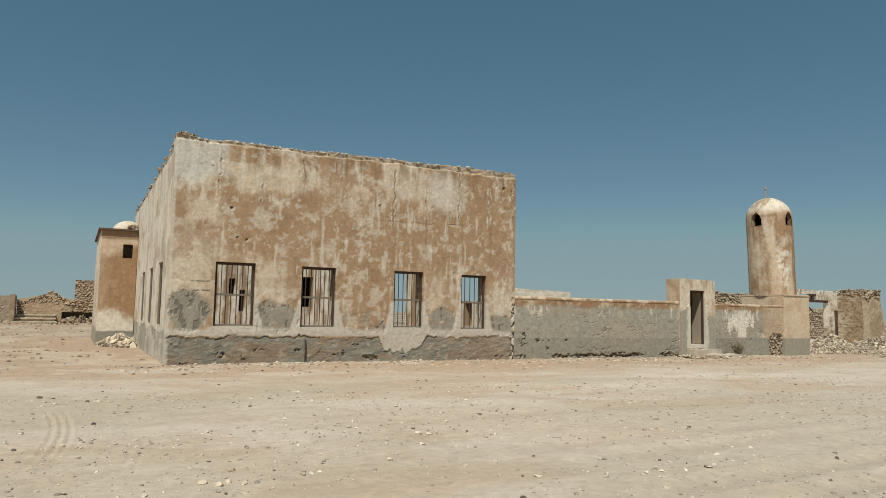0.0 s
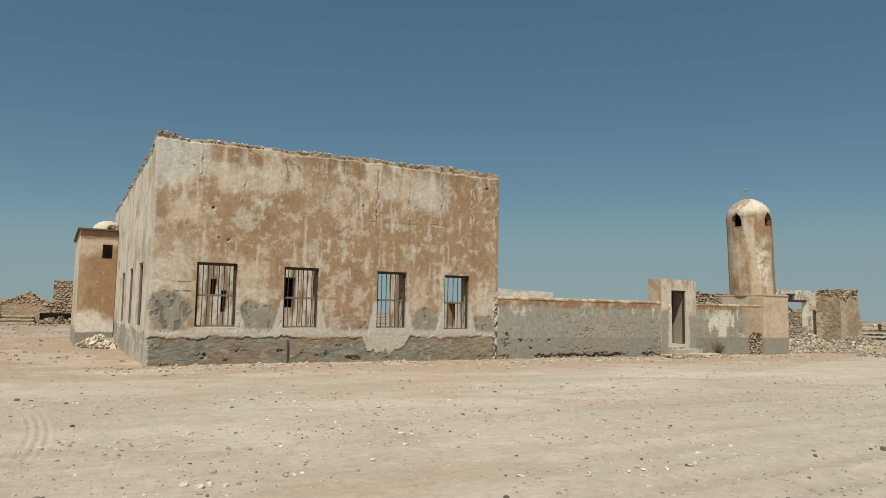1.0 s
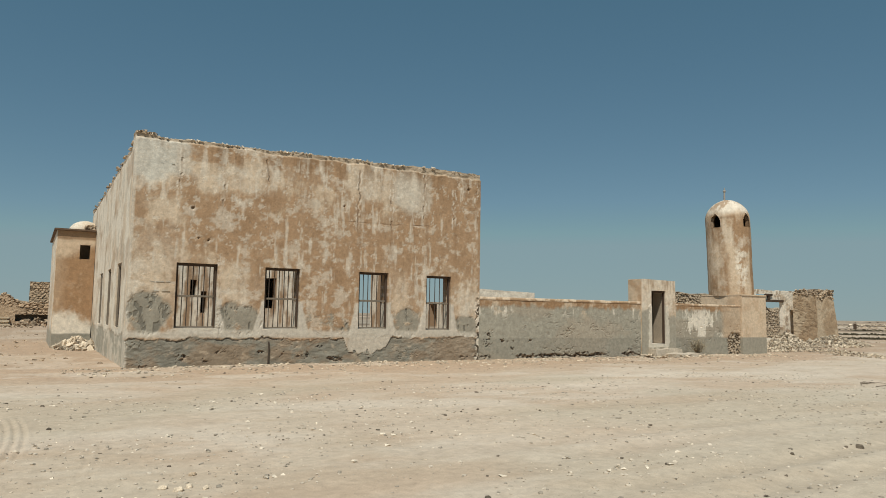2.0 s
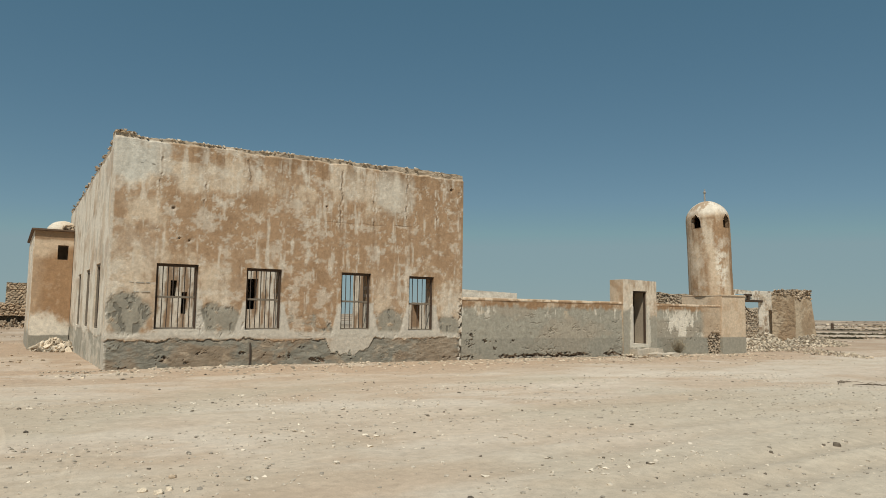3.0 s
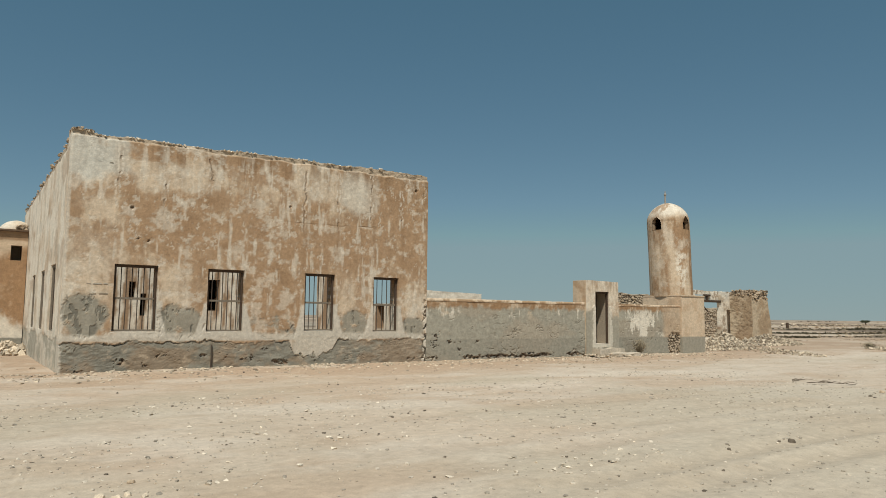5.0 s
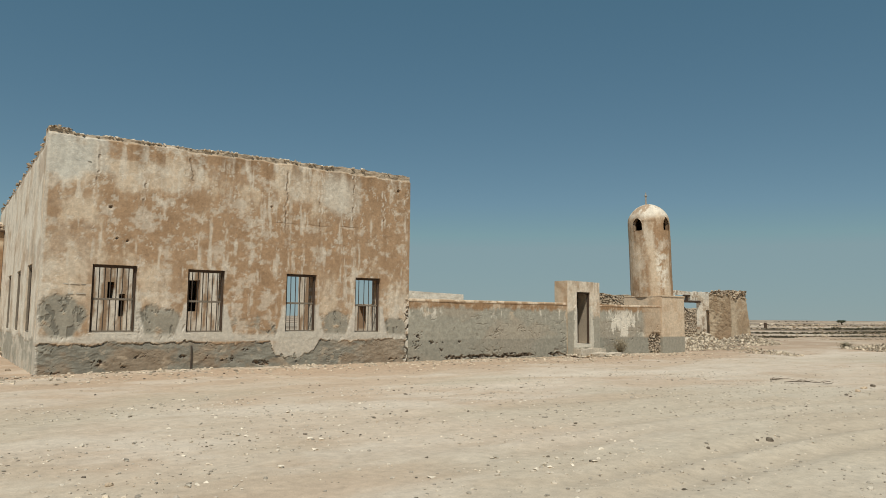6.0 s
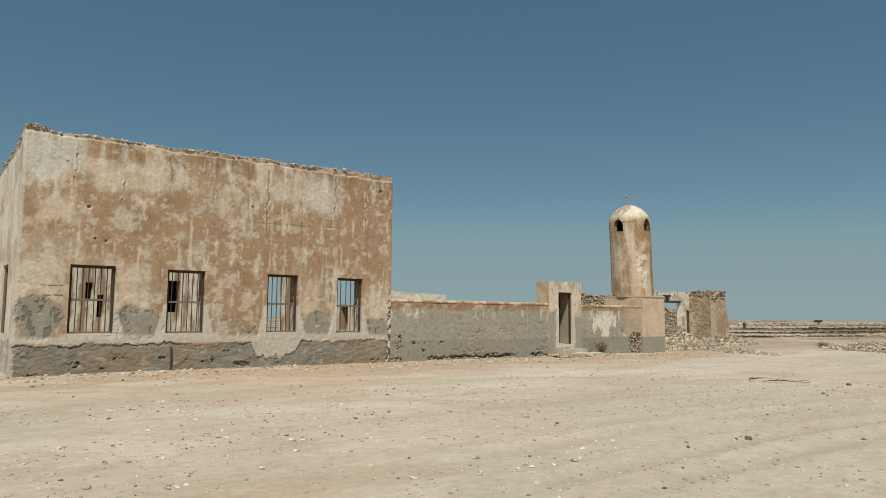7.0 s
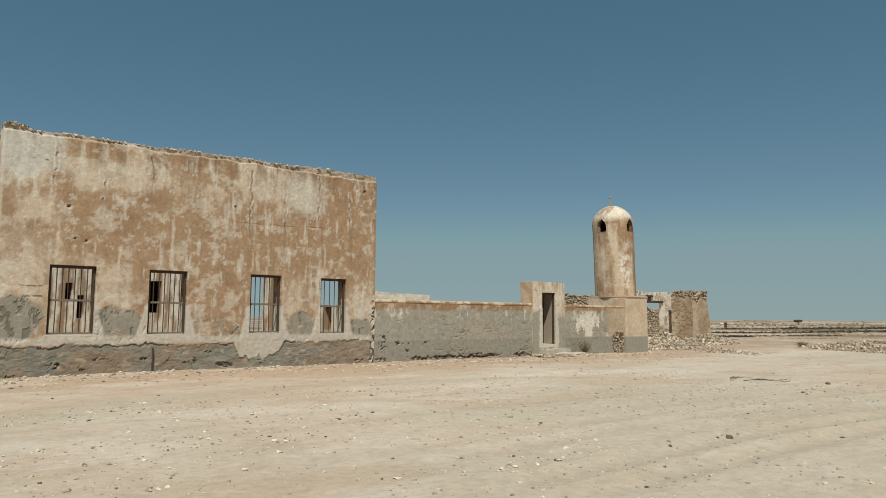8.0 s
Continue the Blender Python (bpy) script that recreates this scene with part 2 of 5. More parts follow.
def shards(count, corners=11):
    """Broken, sharp-edged stones: hulls of a few corners."""
    shapes = []
    for k in range(count):
        bm = bmesh.new()
        for p in rng.uniform(-1, 1, (corners, 3)):
            bm.verts.new(p / max(1.0, np.linalg.norm(p) * 0.85) * rng.uniform(0.8, 1.15))
        bmesh.ops.convex_hull(bm, input=bm.verts)
        bmesh.ops.delete(bm, geom=[v for v in bm.verts if not v.link_faces], context="VERTS")
        bmesh.ops.triangulate(bm, faces=bm.faces)
        bm.verts.index_update()
        shapes.append((np.array([v.co[:] for v in bm.verts]), np.array([[v.index for v in f.verts] for f in bm.faces])))
        bm.free()
    return shapes


BOULDERS, CHIPS = lumps(14, 2, 0.4), shards(24)


def stones_mesh(name, places, sizes, mat, shapes=None, flat=0.65, level=True):
    """Many stones in one mesh: centres, radii; flat: height to width."""
    shapes = shapes or BOULDERS
    verts, faces, base = [], [], 0
    for p, s in zip(places, sizes):
        pts, tri = shapes[rng.integers(len(shapes))]
        yaw = rng.uniform(0, 2 * math.pi)
        tip = rng.normal(0, 0.18 if level else 0.8, 2)
        m = np.array(Euler((tip[0], tip[1], yaw)).to_matrix())
        verts.append((pts * np.array((1, rng.uniform(0.6, 1.0), flat * rng.uniform(0.7, 1.2)))) @ m.T * s + np.asarray(p))
        faces.append(tri + base)
        base += len(pts)
    return mesh_of(name, np.concatenate(verts), np.concatenate(faces), mat)


# ------------------------------------------------------------ ground
def ruts(x, y, off, wide):
    """Where the wheel ruts run, or, off to their sides, the soil they threw up."""
    total = 0.0 * x
    for line in (-14.42, -15.15, -12.4, -13.1, -10.3):
        bend = line - 0.012 * (x - 6.2) ** 2 * smooth(-6, 2, x) + 0.25 * (fbm(x * 0.3, x * 0 + line, 9, 2) - 0.5)
        on = smooth(1, 4, x) * (0.6 + 0.7 * fbm(x * 0.5, x * 0 + line, 10, 2)) * (1.0 if line < -14 else 0.5)
        total = total + np.exp(-((np.abs(y - bend) - off) / wide) ** 2) * on
    return total


def ground_height(x, y):
    h = 0.05 * (fbm(x * 0.25, y * 0.25, 3, 4) - 0.5) + 0.035 * (fbm(x * 1.3, y * 1.3, 5, 4) - 0.5)
    # wheel ruts: pairs swing along the front, one narrow tyre mark runs towards the hall
    h = h - 0.034 * ruts(x, y, 0.0, 0.2) + 0.016 * ruts(x, y, 0.36, 0.16)
    for line, deep, near_y, far_y in ((-2.24, 1.0, -11.2, -7.6), (-2.145, 1.0, -11.2, -7.8), (-2.05, 0.9, -10.9, -8.0), (-1.40, 0.45, -12.2, -10.6), (-1.30, 0.45, -12.2, -10.4)):
        d = np.abs(x - line + 0.038 * (y + 9.6) ** 2)
        h = h - deep * (0.013 * np.exp(-(d / 0.024) ** 2) - 0.006 * np.exp(-((d - 0.048) / 0.024) ** 2)) * smooth(near_y - 0.6, near_y + 0.4, y) * (1 - smooth(far_y - 0.6, far_y + 0.3, y))
    h = h + 0.011 * (fbm(x * 4.5, y * 4.5, 11, 4, 0.65) - 0.5)
    # a little drifted sand along the feet of the walls
    near = np.clip(np.minimum(np.abs(y + 0.1), 2) / 2, 0, 1)
    h = h + 0.05 * (1 - near) ** 2 * smooth(-2, 0, x) * (1 - smooth(25, 27, x)) * fbm(x * 0.7, y * 0.7, 21, 3)
    # clods and crumbs of fallen earth before the hall
    h = h + 0.055 * (fbm(x * 4, y * 5, 23, 4, 0.65) - 0.45) * smooth(-4.6, -2.2, y + 1.2 * (fbm(x * 0.6, y * 0.6, 25, 3) - 0.5)) * (1 - smooth(1, 3, y))
    far = np.sqrt((x - 10) ** 2 + (y + 5) ** 2)
    h = h + smooth(60, 260, far) * 1.6 * (fbm(x * 0.012, y * 0.012, 31, 4) - 0.62)
    # the ground climbs a little towards the ruins behind the annex
    return h + 0.16 * smooth(20, 42, y) * (1 - smooth(3, 12, x)) * (1 - smooth(60, 140, far))


def spread(dense_lo, dense_hi, step, reach, grow=1.055):
    core = list(np.arange(dense_lo, dense_hi + step / 2, step))
    up, down, s = [dense_hi], [dense_lo], step
    while up[-1] < reach:
        s *= grow
        up.append(up[-1] + s)
        down.append(down[-1] - s)
    return np.array(down[:0:-1] + core + up[1:])


gx, gy = spread(-9, 33, 0.11, 4200), spread(-16.5, 1.0, 0.085, 4200)
gx = np.unique(np.concatenate([gx[(gx < -3.1) | (gx > -0.9)], np.arange(-3.1, -0.89, 0.024)]))
GX, GY = np.meshgrid(gx, gy, indexing="ij")
GZ = ground_height(GX, GY)
sand_a, sand_b, sand_c = np.array((0.515, 0.42, 0.32)), np.array((0.445, 0.322, 0.222)), np.array((0.58, 0.50, 0.405))
tone = mix(sand_a, sand_b, smooth(0.44, 0.62, fbm(GX * 0.35, GY * 0.6, 41, 5)) * 0.6)
tone = mix(tone, sand_b * 0.95, smooth(-4.8, -2.0, GY + 1.2 * (fbm(GX * 0.5, GY * 0.5, 47, 3) - 0.5)) * (1 - smooth(1, 4, GY)) * 0.9)
tone = mix(tone, sand_c, smooth(0.46, 0.66, fbm(GX * 0.3 + GY * 0.1, GY * 0.7, 43, 6, 0.65)) * 0.6)
tone = mix(tone, sand_b * 0.85, smooth(-2.5, 2.0, GY + 2.0 * (fbm(GX * 0.4, GY * 0.4, 55, 4) - 0.5)) * (0.35 + 0.6 * smooth(0.4, 0.6, fbm(GX * 0.5, GY * 0.3, 57, 5, 0.65))))
swept = np.exp(-((GY - (-7.2 + 0.16 * (GX - 8))) / 1.6) ** 2) * smooth(2, 8, GX)
tone = mix(tone, sand_c * 1.08, swept * 0.55 * smooth(0.35, 0.6, fbm(GX * 0.5, GY * 1.2, 45, 4)))
streaks = smooth(0.55, 0.7, fbm(GX * 0.35 + 0.05 * GY, GY * 1.3 - GX * 0.2, 49, 5, 0.65)) * 0.25
tone = mix(tone, np.array((0.40, 0.31, 0.215)), streaks)
tone = mix(tone, sand_b * 0.8, np.clip(ruts(GX, GY, 0.0, 0.2), 0, 1) * 0.5)
tone = mix(tone, sand_b * 0.85, smooth(0.52, 0.66, fbm(GX * 1.6, GY * 2.4, 50, 5, 0.65)) * 0.22)
tone = mix(tone, np.array((0.455, 0.395, 0.30)), smooth(0.42, 0.6, fbm(GX * 0.16, GY * 0.2, 59, 3)) * smooth(-4, -6.5, GY) * 0.55)
tone = tone * (0.86 + 0.28 * fbm(GX * 5, GY * 6, 51, 5, 0.75))[..., None]
away = np.sqrt((GX - 10) ** 2 + (GY + 5) ** 2)
bands = smooth(0.475, 0.515, fbm((GY - 0.5 * GX) * 0.022, (GX + 0.5 * GY) * 0.055, 53, 5, 0.62)) * smooth(48, 66, away)
tone = mix(tone, np.array((0.15, 0.115, 0.08)), bands * 0.85)
tone = mix(tone, np.array((0.58, 0.52, 0.42)), smooth(0.54, 0.6, fbm((GY - 0.5 * GX) * 0.03, (GX + 0.5 * GY) * 0.07, 58, 4)) * smooth(45, 60, away) * 0.35)
idx = np.arange(GX.size).reshape(GX.shape)
quads = np.stack([idx[:-1, :-1], idx[1:, :-1], idx[1:, 1:], idx[:-1, 1:]], -1).reshape(-1, 4)
ground = part("ground", mesh_of("ground", np.stack([GX, GY, GZ], -1).reshape(-1, 3), quads, SAND, tone.reshape(-1, 3), True))
tagged(ground, "pale dusty sand and gravel ground with faint wheel tracks", "ground", kind="structure")

# ------------------------------------------------------------ the large roofless hall
LENGTH, DEEP, THICK = 10.43, 13.3, 0.5
WINDOWS = [(1.13, 2.17, 1.0, 2.68), (3.44, 4.43, 0.99, 2.66), (6.22, 7.17, 1.0, 2.66), (8.47, 9.36, 0.97, 2.64)]
SIDE_WINDOWS = [(1.55, 2.65, 0.97, 2.72), (4.3, 5.4, 0.96, 2.68), (7.1, 8.2, 0.96, 2.66)]
CRACKS = [(1.12, 4.4, 5.75), (2.27, 4.2, 5.1), (3.42, 4.7, 5.7), (4.54, 4.4, 5.4), (6.16, 3.9, 5.65), (7.22, 3.9, 5.75), (8.36, 4.1, 5.9), (9.46, 4.1, 5.4), (10.3, 4.6, 5.7)]


def hall_top(u):
    return 5.895 + 0.013 * u + 0.07 * (fbm(u * 1.4, u * 0, 61, 3) - 0.5) + 0.05 * (fbm(u * 7, u * 0, 63, 2) - 0.5) + 0.1 * smooth(0.7, 0, u)


# where the limewash has held and where it has worn to brown: centre along and up the wall, half sizes, how strongly
PALE_AREAS = [(0.58, 5.3, 0.7, 0.6, -0.20), (0.55, 2.6, 0.7, 1.3, -0.11), (0.65, 4.0, 0.5, 0.4, -0.08), (1.9, 5.0, 0.5, 0.4, -0.12), (3.05, 5.1, 1.2, 0.4, -0.13),
              (6.55, 5.3, 0.65, 0.5, -0.17), (7.85, 5.05, 0.55, 0.65, -0.19), (2.7, 2.2, 0.5, 0.5, -0.10), (4.95, 4.9, 0.55, 0.5, -0.07), (9.95, 1.7, 0.45, 0.8, -0.16), (7.7, 2.1, 0.4, 0.5, -0.10)]
BROWN_AREAS = [(0.17, 4.3, 0.17, 1.1, 0.13), (1.95, 3.75, 0.7, 0.7, 0.12), (3.0, 3.95, 0.5, 0.65, 0.10), (0.85, 3.45, 0.26, 0.3, 0.12), (1.36, 4.85, 0.2, 0.4, 0.11), (3.9, 3.8, 0.45, 0.35, 0.09),
               (1.8, 5.6, 0.65, 0.25, 0.22), (4.7, 5.5, 0.9, 0.35, 0.20), (9.4, 5.4, 1.0, 0.45, 0.13), (5.2, 2.2, 0.95, 1.3, 0.22), (5.2, 3.9, 0.8, 0.6, 0.08), (8.8, 3.9, 1.2, 1.3, 0.02), (9.6, 4.8, 0.8, 1.0, 0.04), (6.9, 3.4, 1.5, 0.7, 0.06)]
GREY_AREAS = [(0.52, 1.32, 0.44, 0.5, 1), (2.76, 1.2, 0.60, 0.46, 2), (5.3, 1.08, 0.65, 0.32, 3), (7.83, 1.18, 0.47, 0.42, 4), (10.0, 1.12, 0.38, 0.3, 5)]
HOLLOWS = [(1.38, 0.25, 0.17, 0.11), (2.32, 0.38, 0.20, 0.09), (1.96, 0.18, 0.10, 0.07), (3.40, 0.36, 0.12, 0.06), (3.93, 0.36, 0.15, 0.13), (4.59, 0.28, 0.22, 0.13), (0.34, 0.05, 0.28, 0.07),
           (5.55, 0.14, 0.32, 0.10), (5.05, 0.5, 0.16, 0.05), (6.6, 0.2, 0.2, 0.07), (8.9, 0.3, 0.12, 0.05), (9.9, 0.12, 0.25, 0.06)]


def paint_front(u, z):
    wu, wz = u + 0.25 * (fbm(u * 1.3, z * 1.3, 70, 3) - 0.5), z + 0.35 * (fbm(u * 1.5, z * 1.2, 72, 3) - 0.5)
    big, mid = fbm(wu * 0.8, wz * 0.65, 71, 5), fbm(wu * 2.3, wz * 1.7, 73, 6, 0.66)
    run, fine = fbm(u * 4.5, z * 0.30, 75, 4, 0.6), fbm(u * 10, z * 7, 77, 5, 0.7)
    amount = 0.30 * big + 0.34 * mid + 0.24 * run + 0.12 * fine + 0.062
    for cu, cz, ru, rz, push in PALE_AREAS + BROWN_AREAS:
        amount = amount + push * blob(u, z, cu, cz, ru, rz, int(cu * 7), 0.45, 0.5)
    limed = 0.0 * u
    for cu, cz, ru, rz, push in PALE_AREAS:
        limed = np.maximum(limed, -4.5 * push * blob(u, z, cu, cz, ru, rz, int(cu * 7), 0.45, 0.5))
    soft, sharp = smooth(0.36, 0.60, amount), smooth(0.455, 0.515, amount)
    brown = 0.72 * soft + 0.28 * sharp
    tone = mix(CREAM, BROWN, brown * 0.86)
    tone = mix(tone, BROWN * 0.78, smooth(0.56, 0.70, fbm(u * 1.9, z * 1.5, 76, 5, 0.65)) * brown * 0.4)
    tone = mix(tone, np.array((0.62, 0.55, 0.45)), np.clip(limed, 0, 1) * (0.2 + 0.5 * smooth(0.4, 0.6, fbm(u * 3.5, z * 3, 82, 5, 0.68))) * 0.75)
    # brown water runs from the top, and pale ones
    tone = mix(tone, BROWN * 0.72, smooth(0.46, 0.62, run) * smooth(4.7, 5.9, z + 0.9 * (mid - 0.5)) * 0.75)
    tone = mix(tone, PALE, smooth(0.58, 0.70, fbm(u * 7, z * 0.8, 78, 4, 0.6)) * smooth(0.42, 0.56, mid) * 0.55)
    tone = mix(tone, PALE, smooth(0.53, 0.66, fbm(u * 2.6, z * 3.4, 79, 6, 0.7)) * 0.45)
    tone = mix(tone, np.array((0.57, 0.55, 0.48)), blob(u, z, 0.6, 5.35, 0.75, 0.5, 5, 0.7, 0.3) * 0.75)
    tone = mix(tone, np.array((0.60, 0.55, 0.46)), blob(u, z, 7.95, 5.2, 0.6, 0.6, 8, 0.6, 0.3) * 0.6)
    tone = tone * (0.78 + 0.44 * fbm(u * 9, z * 7, 80, 5, 0.72))[..., None]
    proud = 0.012 * (fbm(u * 1.6, z * 1.6, 81, 4) - 0.5) + 0.006 * (mid - 0.5) + 0.009 * (fine - 0.5) + 0.012
    tone = mix(tone, BROWN * 0.72, smooth(5.42, 5.86, z + 0.6 * (run - 0.5)) * smooth(0.42, 0.56, fbm(u * 0.9 + 2, u * 0, 74, 3)) * (1 - blob(u, z, 6.55, 5.4, 0.75, 0.7, 6, 0.3, 0.3)) * smooth(0.9, 1.4, u) * 0.6)
    # flaked spots
    chip = smooth(0.655, 0.69, fbm(u * 6.5, z * 5.0, 83, 5, 0.65))
    tone, proud = mix(tone, PALE, chip * 0.45), proud - 0.003 * chip
    # upright cracks with white and dark runs
    for cu, z0, z1 in CRACKS:
        d = np.abs(u - cu - 0.11 * (fbm(z * 1.9, z * 0 + cu, 85, 5, 0.7) - 0.5) * 2)
        on = smooth(z0 - 0.3, z0 + 0.3, z) * (1 - smooth(z1 - 0.1, z1 + 0.1, z)) * smooth(0.3, 0.5, fbm(z * 2.2, z * 0 + cu * 3, 87, 3) + 0.08)
        tone = mix(tone, BROWN * 0.85, np.exp(-(d / 0.13) ** 2) * on * 0.45)
        tone = mix(tone, PALE * 1.05, np.exp(-((d - 0.05) / 0.03) ** 2) * on * smooth(0.45, 0.6, fine) * 0.8)
        split = on * smooth(0.50, 0.62, fbm(z * 5, z * 0 + cu, 88, 3))
        tone = mix(tone, np.array((0.15, 0.115, 0.08)), np.exp(-(d / 0.017) ** 2) * split * 0.75)
        proud = proud - 0.022 * np.exp(-(d / 0.02) ** 2) * split
    # a level crack across the upper right, and brown runs below the upright ones
    across = np.exp(-((z - 4.13 - 0.02 * (u - 7) - 0.06 * (fbm(u * 2.5, u * 0, 90, 4) - 0.5)) / 0.014) ** 2) * smooth(5.4, 5.8, u) * (1 - smooth(8.3, 8.8, u)) * smooth(0.4, 0.55, fbm(u * 2, u * 0, 92, 3))
    tone, proud = mix(tone, BROWN * 0.5, across * 0.6), proud - 0.01 * across
    for cu in (6.2, 7.25, 8.45, 9.5):
        d = np.abs(u - cu - 0.08 * (fbm(z * 1.3, z * 0 + cu, 98, 3) - 0.5))
        tone = mix(tone, BROWN * 0.8, np.exp(-(d / 0.07) ** 2) * smooth(2.8, 3.3, z) * (1 - smooth(4.2, 4.6, z)) * 0.5)
    # grey cement patches left and right of the windows
    for cu, cz, ru, rz, k in GREY_AREAS:
        m = blob(u, z, cu, cz, ru * 1.06, rz * 1.06, k, 0.5, 0.16) * smooth(0.18, 0.38, fbm(u * 4, z * 5, 89 + k, 4, 0.65))
        if k == 3:
            m = m * smooth(0.35, 0.6, fbm(u * 3, z * 4, 94, 5, 0.7) + 0.25 * (1.1 - z))
        scar = smooth(0.60, 0.68, fbm(u * 9, z * 4, 86 + k, 3, 0.6))
        tone = mix(tone, mix(GREY * 0.72, GREY * 1.22, 0.5 * fine + 0.5 * fbm(u * 3, z * 3, 84, 4)), m * 0.9)
        tone, proud = mix(tone, GREY * 0.5, m * scar * 0.7), proud - m * (0.010 + 0.015 * scar)
    # smooth pale plaster drawn round the window feet
    for u0, u1, z0, z1 in WINDOWS:
        flare = 0.10 + 0.16 * smooth(1.7, 0.85, z)
        d = np.maximum(np.maximum(u0 - u, u - u1) - flare, np.maximum(z - 1.75, 0.80 - z) * 0.6) + 0.10 * (fbm(u * 3, z * 3, 91, 4) - 0.5)
        m = 1 - smooth(-0.03, 0.03, d)
        if u0 < 2:
            m = m * smooth(u0 - 0.1, u0 + 0.2, u)
        tone, proud = mix(tone, np.array((0.57, 0.515, 0.43)) * (0.88 + 0.24 * fine[..., None]), m * 0.9), proud + 0.006 * m
    band = smooth(0.72, 0.78, z + 0.07 * (mid - 0.5)) * (1 - smooth(0.86, 0.97, z + 0.22 * (big - 0.5)))
    tone = mix(tone, np.array((0.55, 0.495, 0.41)) * (0.88 + 0.24 * fine[..., None]), band * 0.85)
    apron = blob(u, z, 6.6, 0.5, 0.85, 0.55, 15, 0.35, 0.2)
    tone = mix(tone, np.array((0.53, 0.475, 0.39)) * (0.88 + 0.24 * fine[..., None]), apron * 0.9)
    # the grey cement foot, lost plaster and hollows in it
    edge = 0.72 + 0.16 * (fbm(u * 1.7, u * 0, 93, 5, 0.65) - 0.5) + 0.20 * (fbm(u * 5, z * 5, 95, 5, 0.72) - 0.5)
    edge = edge - (0.42 + 0.5 * (fbm(u * 5, u * 0, 96, 4, 0.7) - 0.5)) * smooth(5.75, 6.0, u) * (1 - smooth(7.0, 7.35, u))
    foot = 1 - smooth(-0.012, 0.012, z - edge)
    grey = mix(GREY * 0.55, GREY * 1.05, fbm(u * 2.2, z * 3.5, 97, 6, 0.7))
    grey = mix(grey, BROWN * 0.9, smooth(0.44, 0.60, fbm(u * 1.1, z * 1.8, 99, 5, 0.62)) * 0.42)
    rough = fbm(u * 3.4, z * 6.0, 101, 5, 0.6)
    hollow = breaks(u, z, HOLLOWS, 40)
    seam = np.exp(-((rough - 0.53) / 0.007) ** 2) * smooth(0.54, 0.62, fbm(u * 1.3 + 9, z * 2, 105, 3))
    rock, which = stony(u, z, 0.11, 4)
    # stones in the hollows; the near-black between them also paints the shade inside
    grey = mix(grey, mix(np.array((0.09, 0.06, 0.042)), np.array((0.33, 0.235, 0.16)), rock * which), hollow * 0.95)
    grey = mix(grey, DUST * 0.5, seam * 0.6)
    grey = mix(grey, np.array((0.34, 0.27, 0.195)), smooth(6.9, 8.2, u) * smooth(0.38, 0.56, fbm(u * 1.7, z * 3, 104, 4)) * 0.55)
    grey = mix(grey, CREAM, smooth(0.66, 0.72, fbm(u * 4, z * 6, 107, 4)) * 0.35)
    tone = mix(tone, grey, foot)
    proud = proud * (1 - foot) + foot * (-0.004 + 0.055 * (rough - 0.5) - hollow * (0.075 - 0.03 * rock * which) - 0.02 * seam)
    # a shallow crack below the plaster's edge, darkened with the edge's painted shadow
    lip_shade = np.exp(-((z - edge + 0.02) / 0.014) ** 2) * smooth(0.46, 0.54, fbm(u * 1.6, u * 0, 106, 4, 0.6))
    tone, proud = mix(tone, DUST * 0.35, lip_shade * 0.6), proud - 0.03 * lip_shade
    # worn corners: bare pale edge by the side wall, a chipped joint by the fence
    worn = (1 - smooth(0.03, 0.08, u + 0.05 * (fine - 0.5))) * smooth(0.3, 0.6, mid + 0.1)
    tone = mix(tone, PALE * 0.95, worn * 0.7)
    joint = smooth(LENGTH - 0.16, LENGTH - 0.03, u + 0.22 * (fbm(u * 6, z * 7, 116, 4, 0.7) - 0.5)) * smooth(2.6, 1.2, z + 1.0 * (big - 0.5))
    split_ = smooth(0.5, 0.56, fbm(u * 8, z * 9, 118, 4, 0.65))
    tone, proud = mix(tone, mix(PALE, DUST * 0.3, split_), joint * 0.85), proud - 0.06 * joint * split_
    # small dark pits
    for cu, cz, r in ((1.47, 4.13, 0.045), (9.98, 5.48, 0.05), (1.9, 3.3, 0.03), (1.65, 3.35, 0.03), (5.7, 4.55, 0.03)):
        pit = np.exp(-(((u - cu) ** 2 + (z - cz) ** 2) / r ** 2) ** 2)
        tone, proud = mix(tone, BROWN * 0.4, pit), proud - 0.05 * pit
    # the frayed upper edge, where the plaster has dropped off the stones
    fray = smooth(5.80, 5.86, z + 0.16 * (fbm(u * 1.2, u * 0 + 3, 109, 4) - 0.5) + 0.05 * (mid - 0.5))
    tone = mix(tone, mix(DUST * 0.4, DUST * 1.3, fbm(u * 8, z * 12, 111, 3)), fray * 0.9)
    proud = proud - fray * (0.03 + 0.05 * fbm(u * 6, z * 14, 113, 3))
    return tone, proud


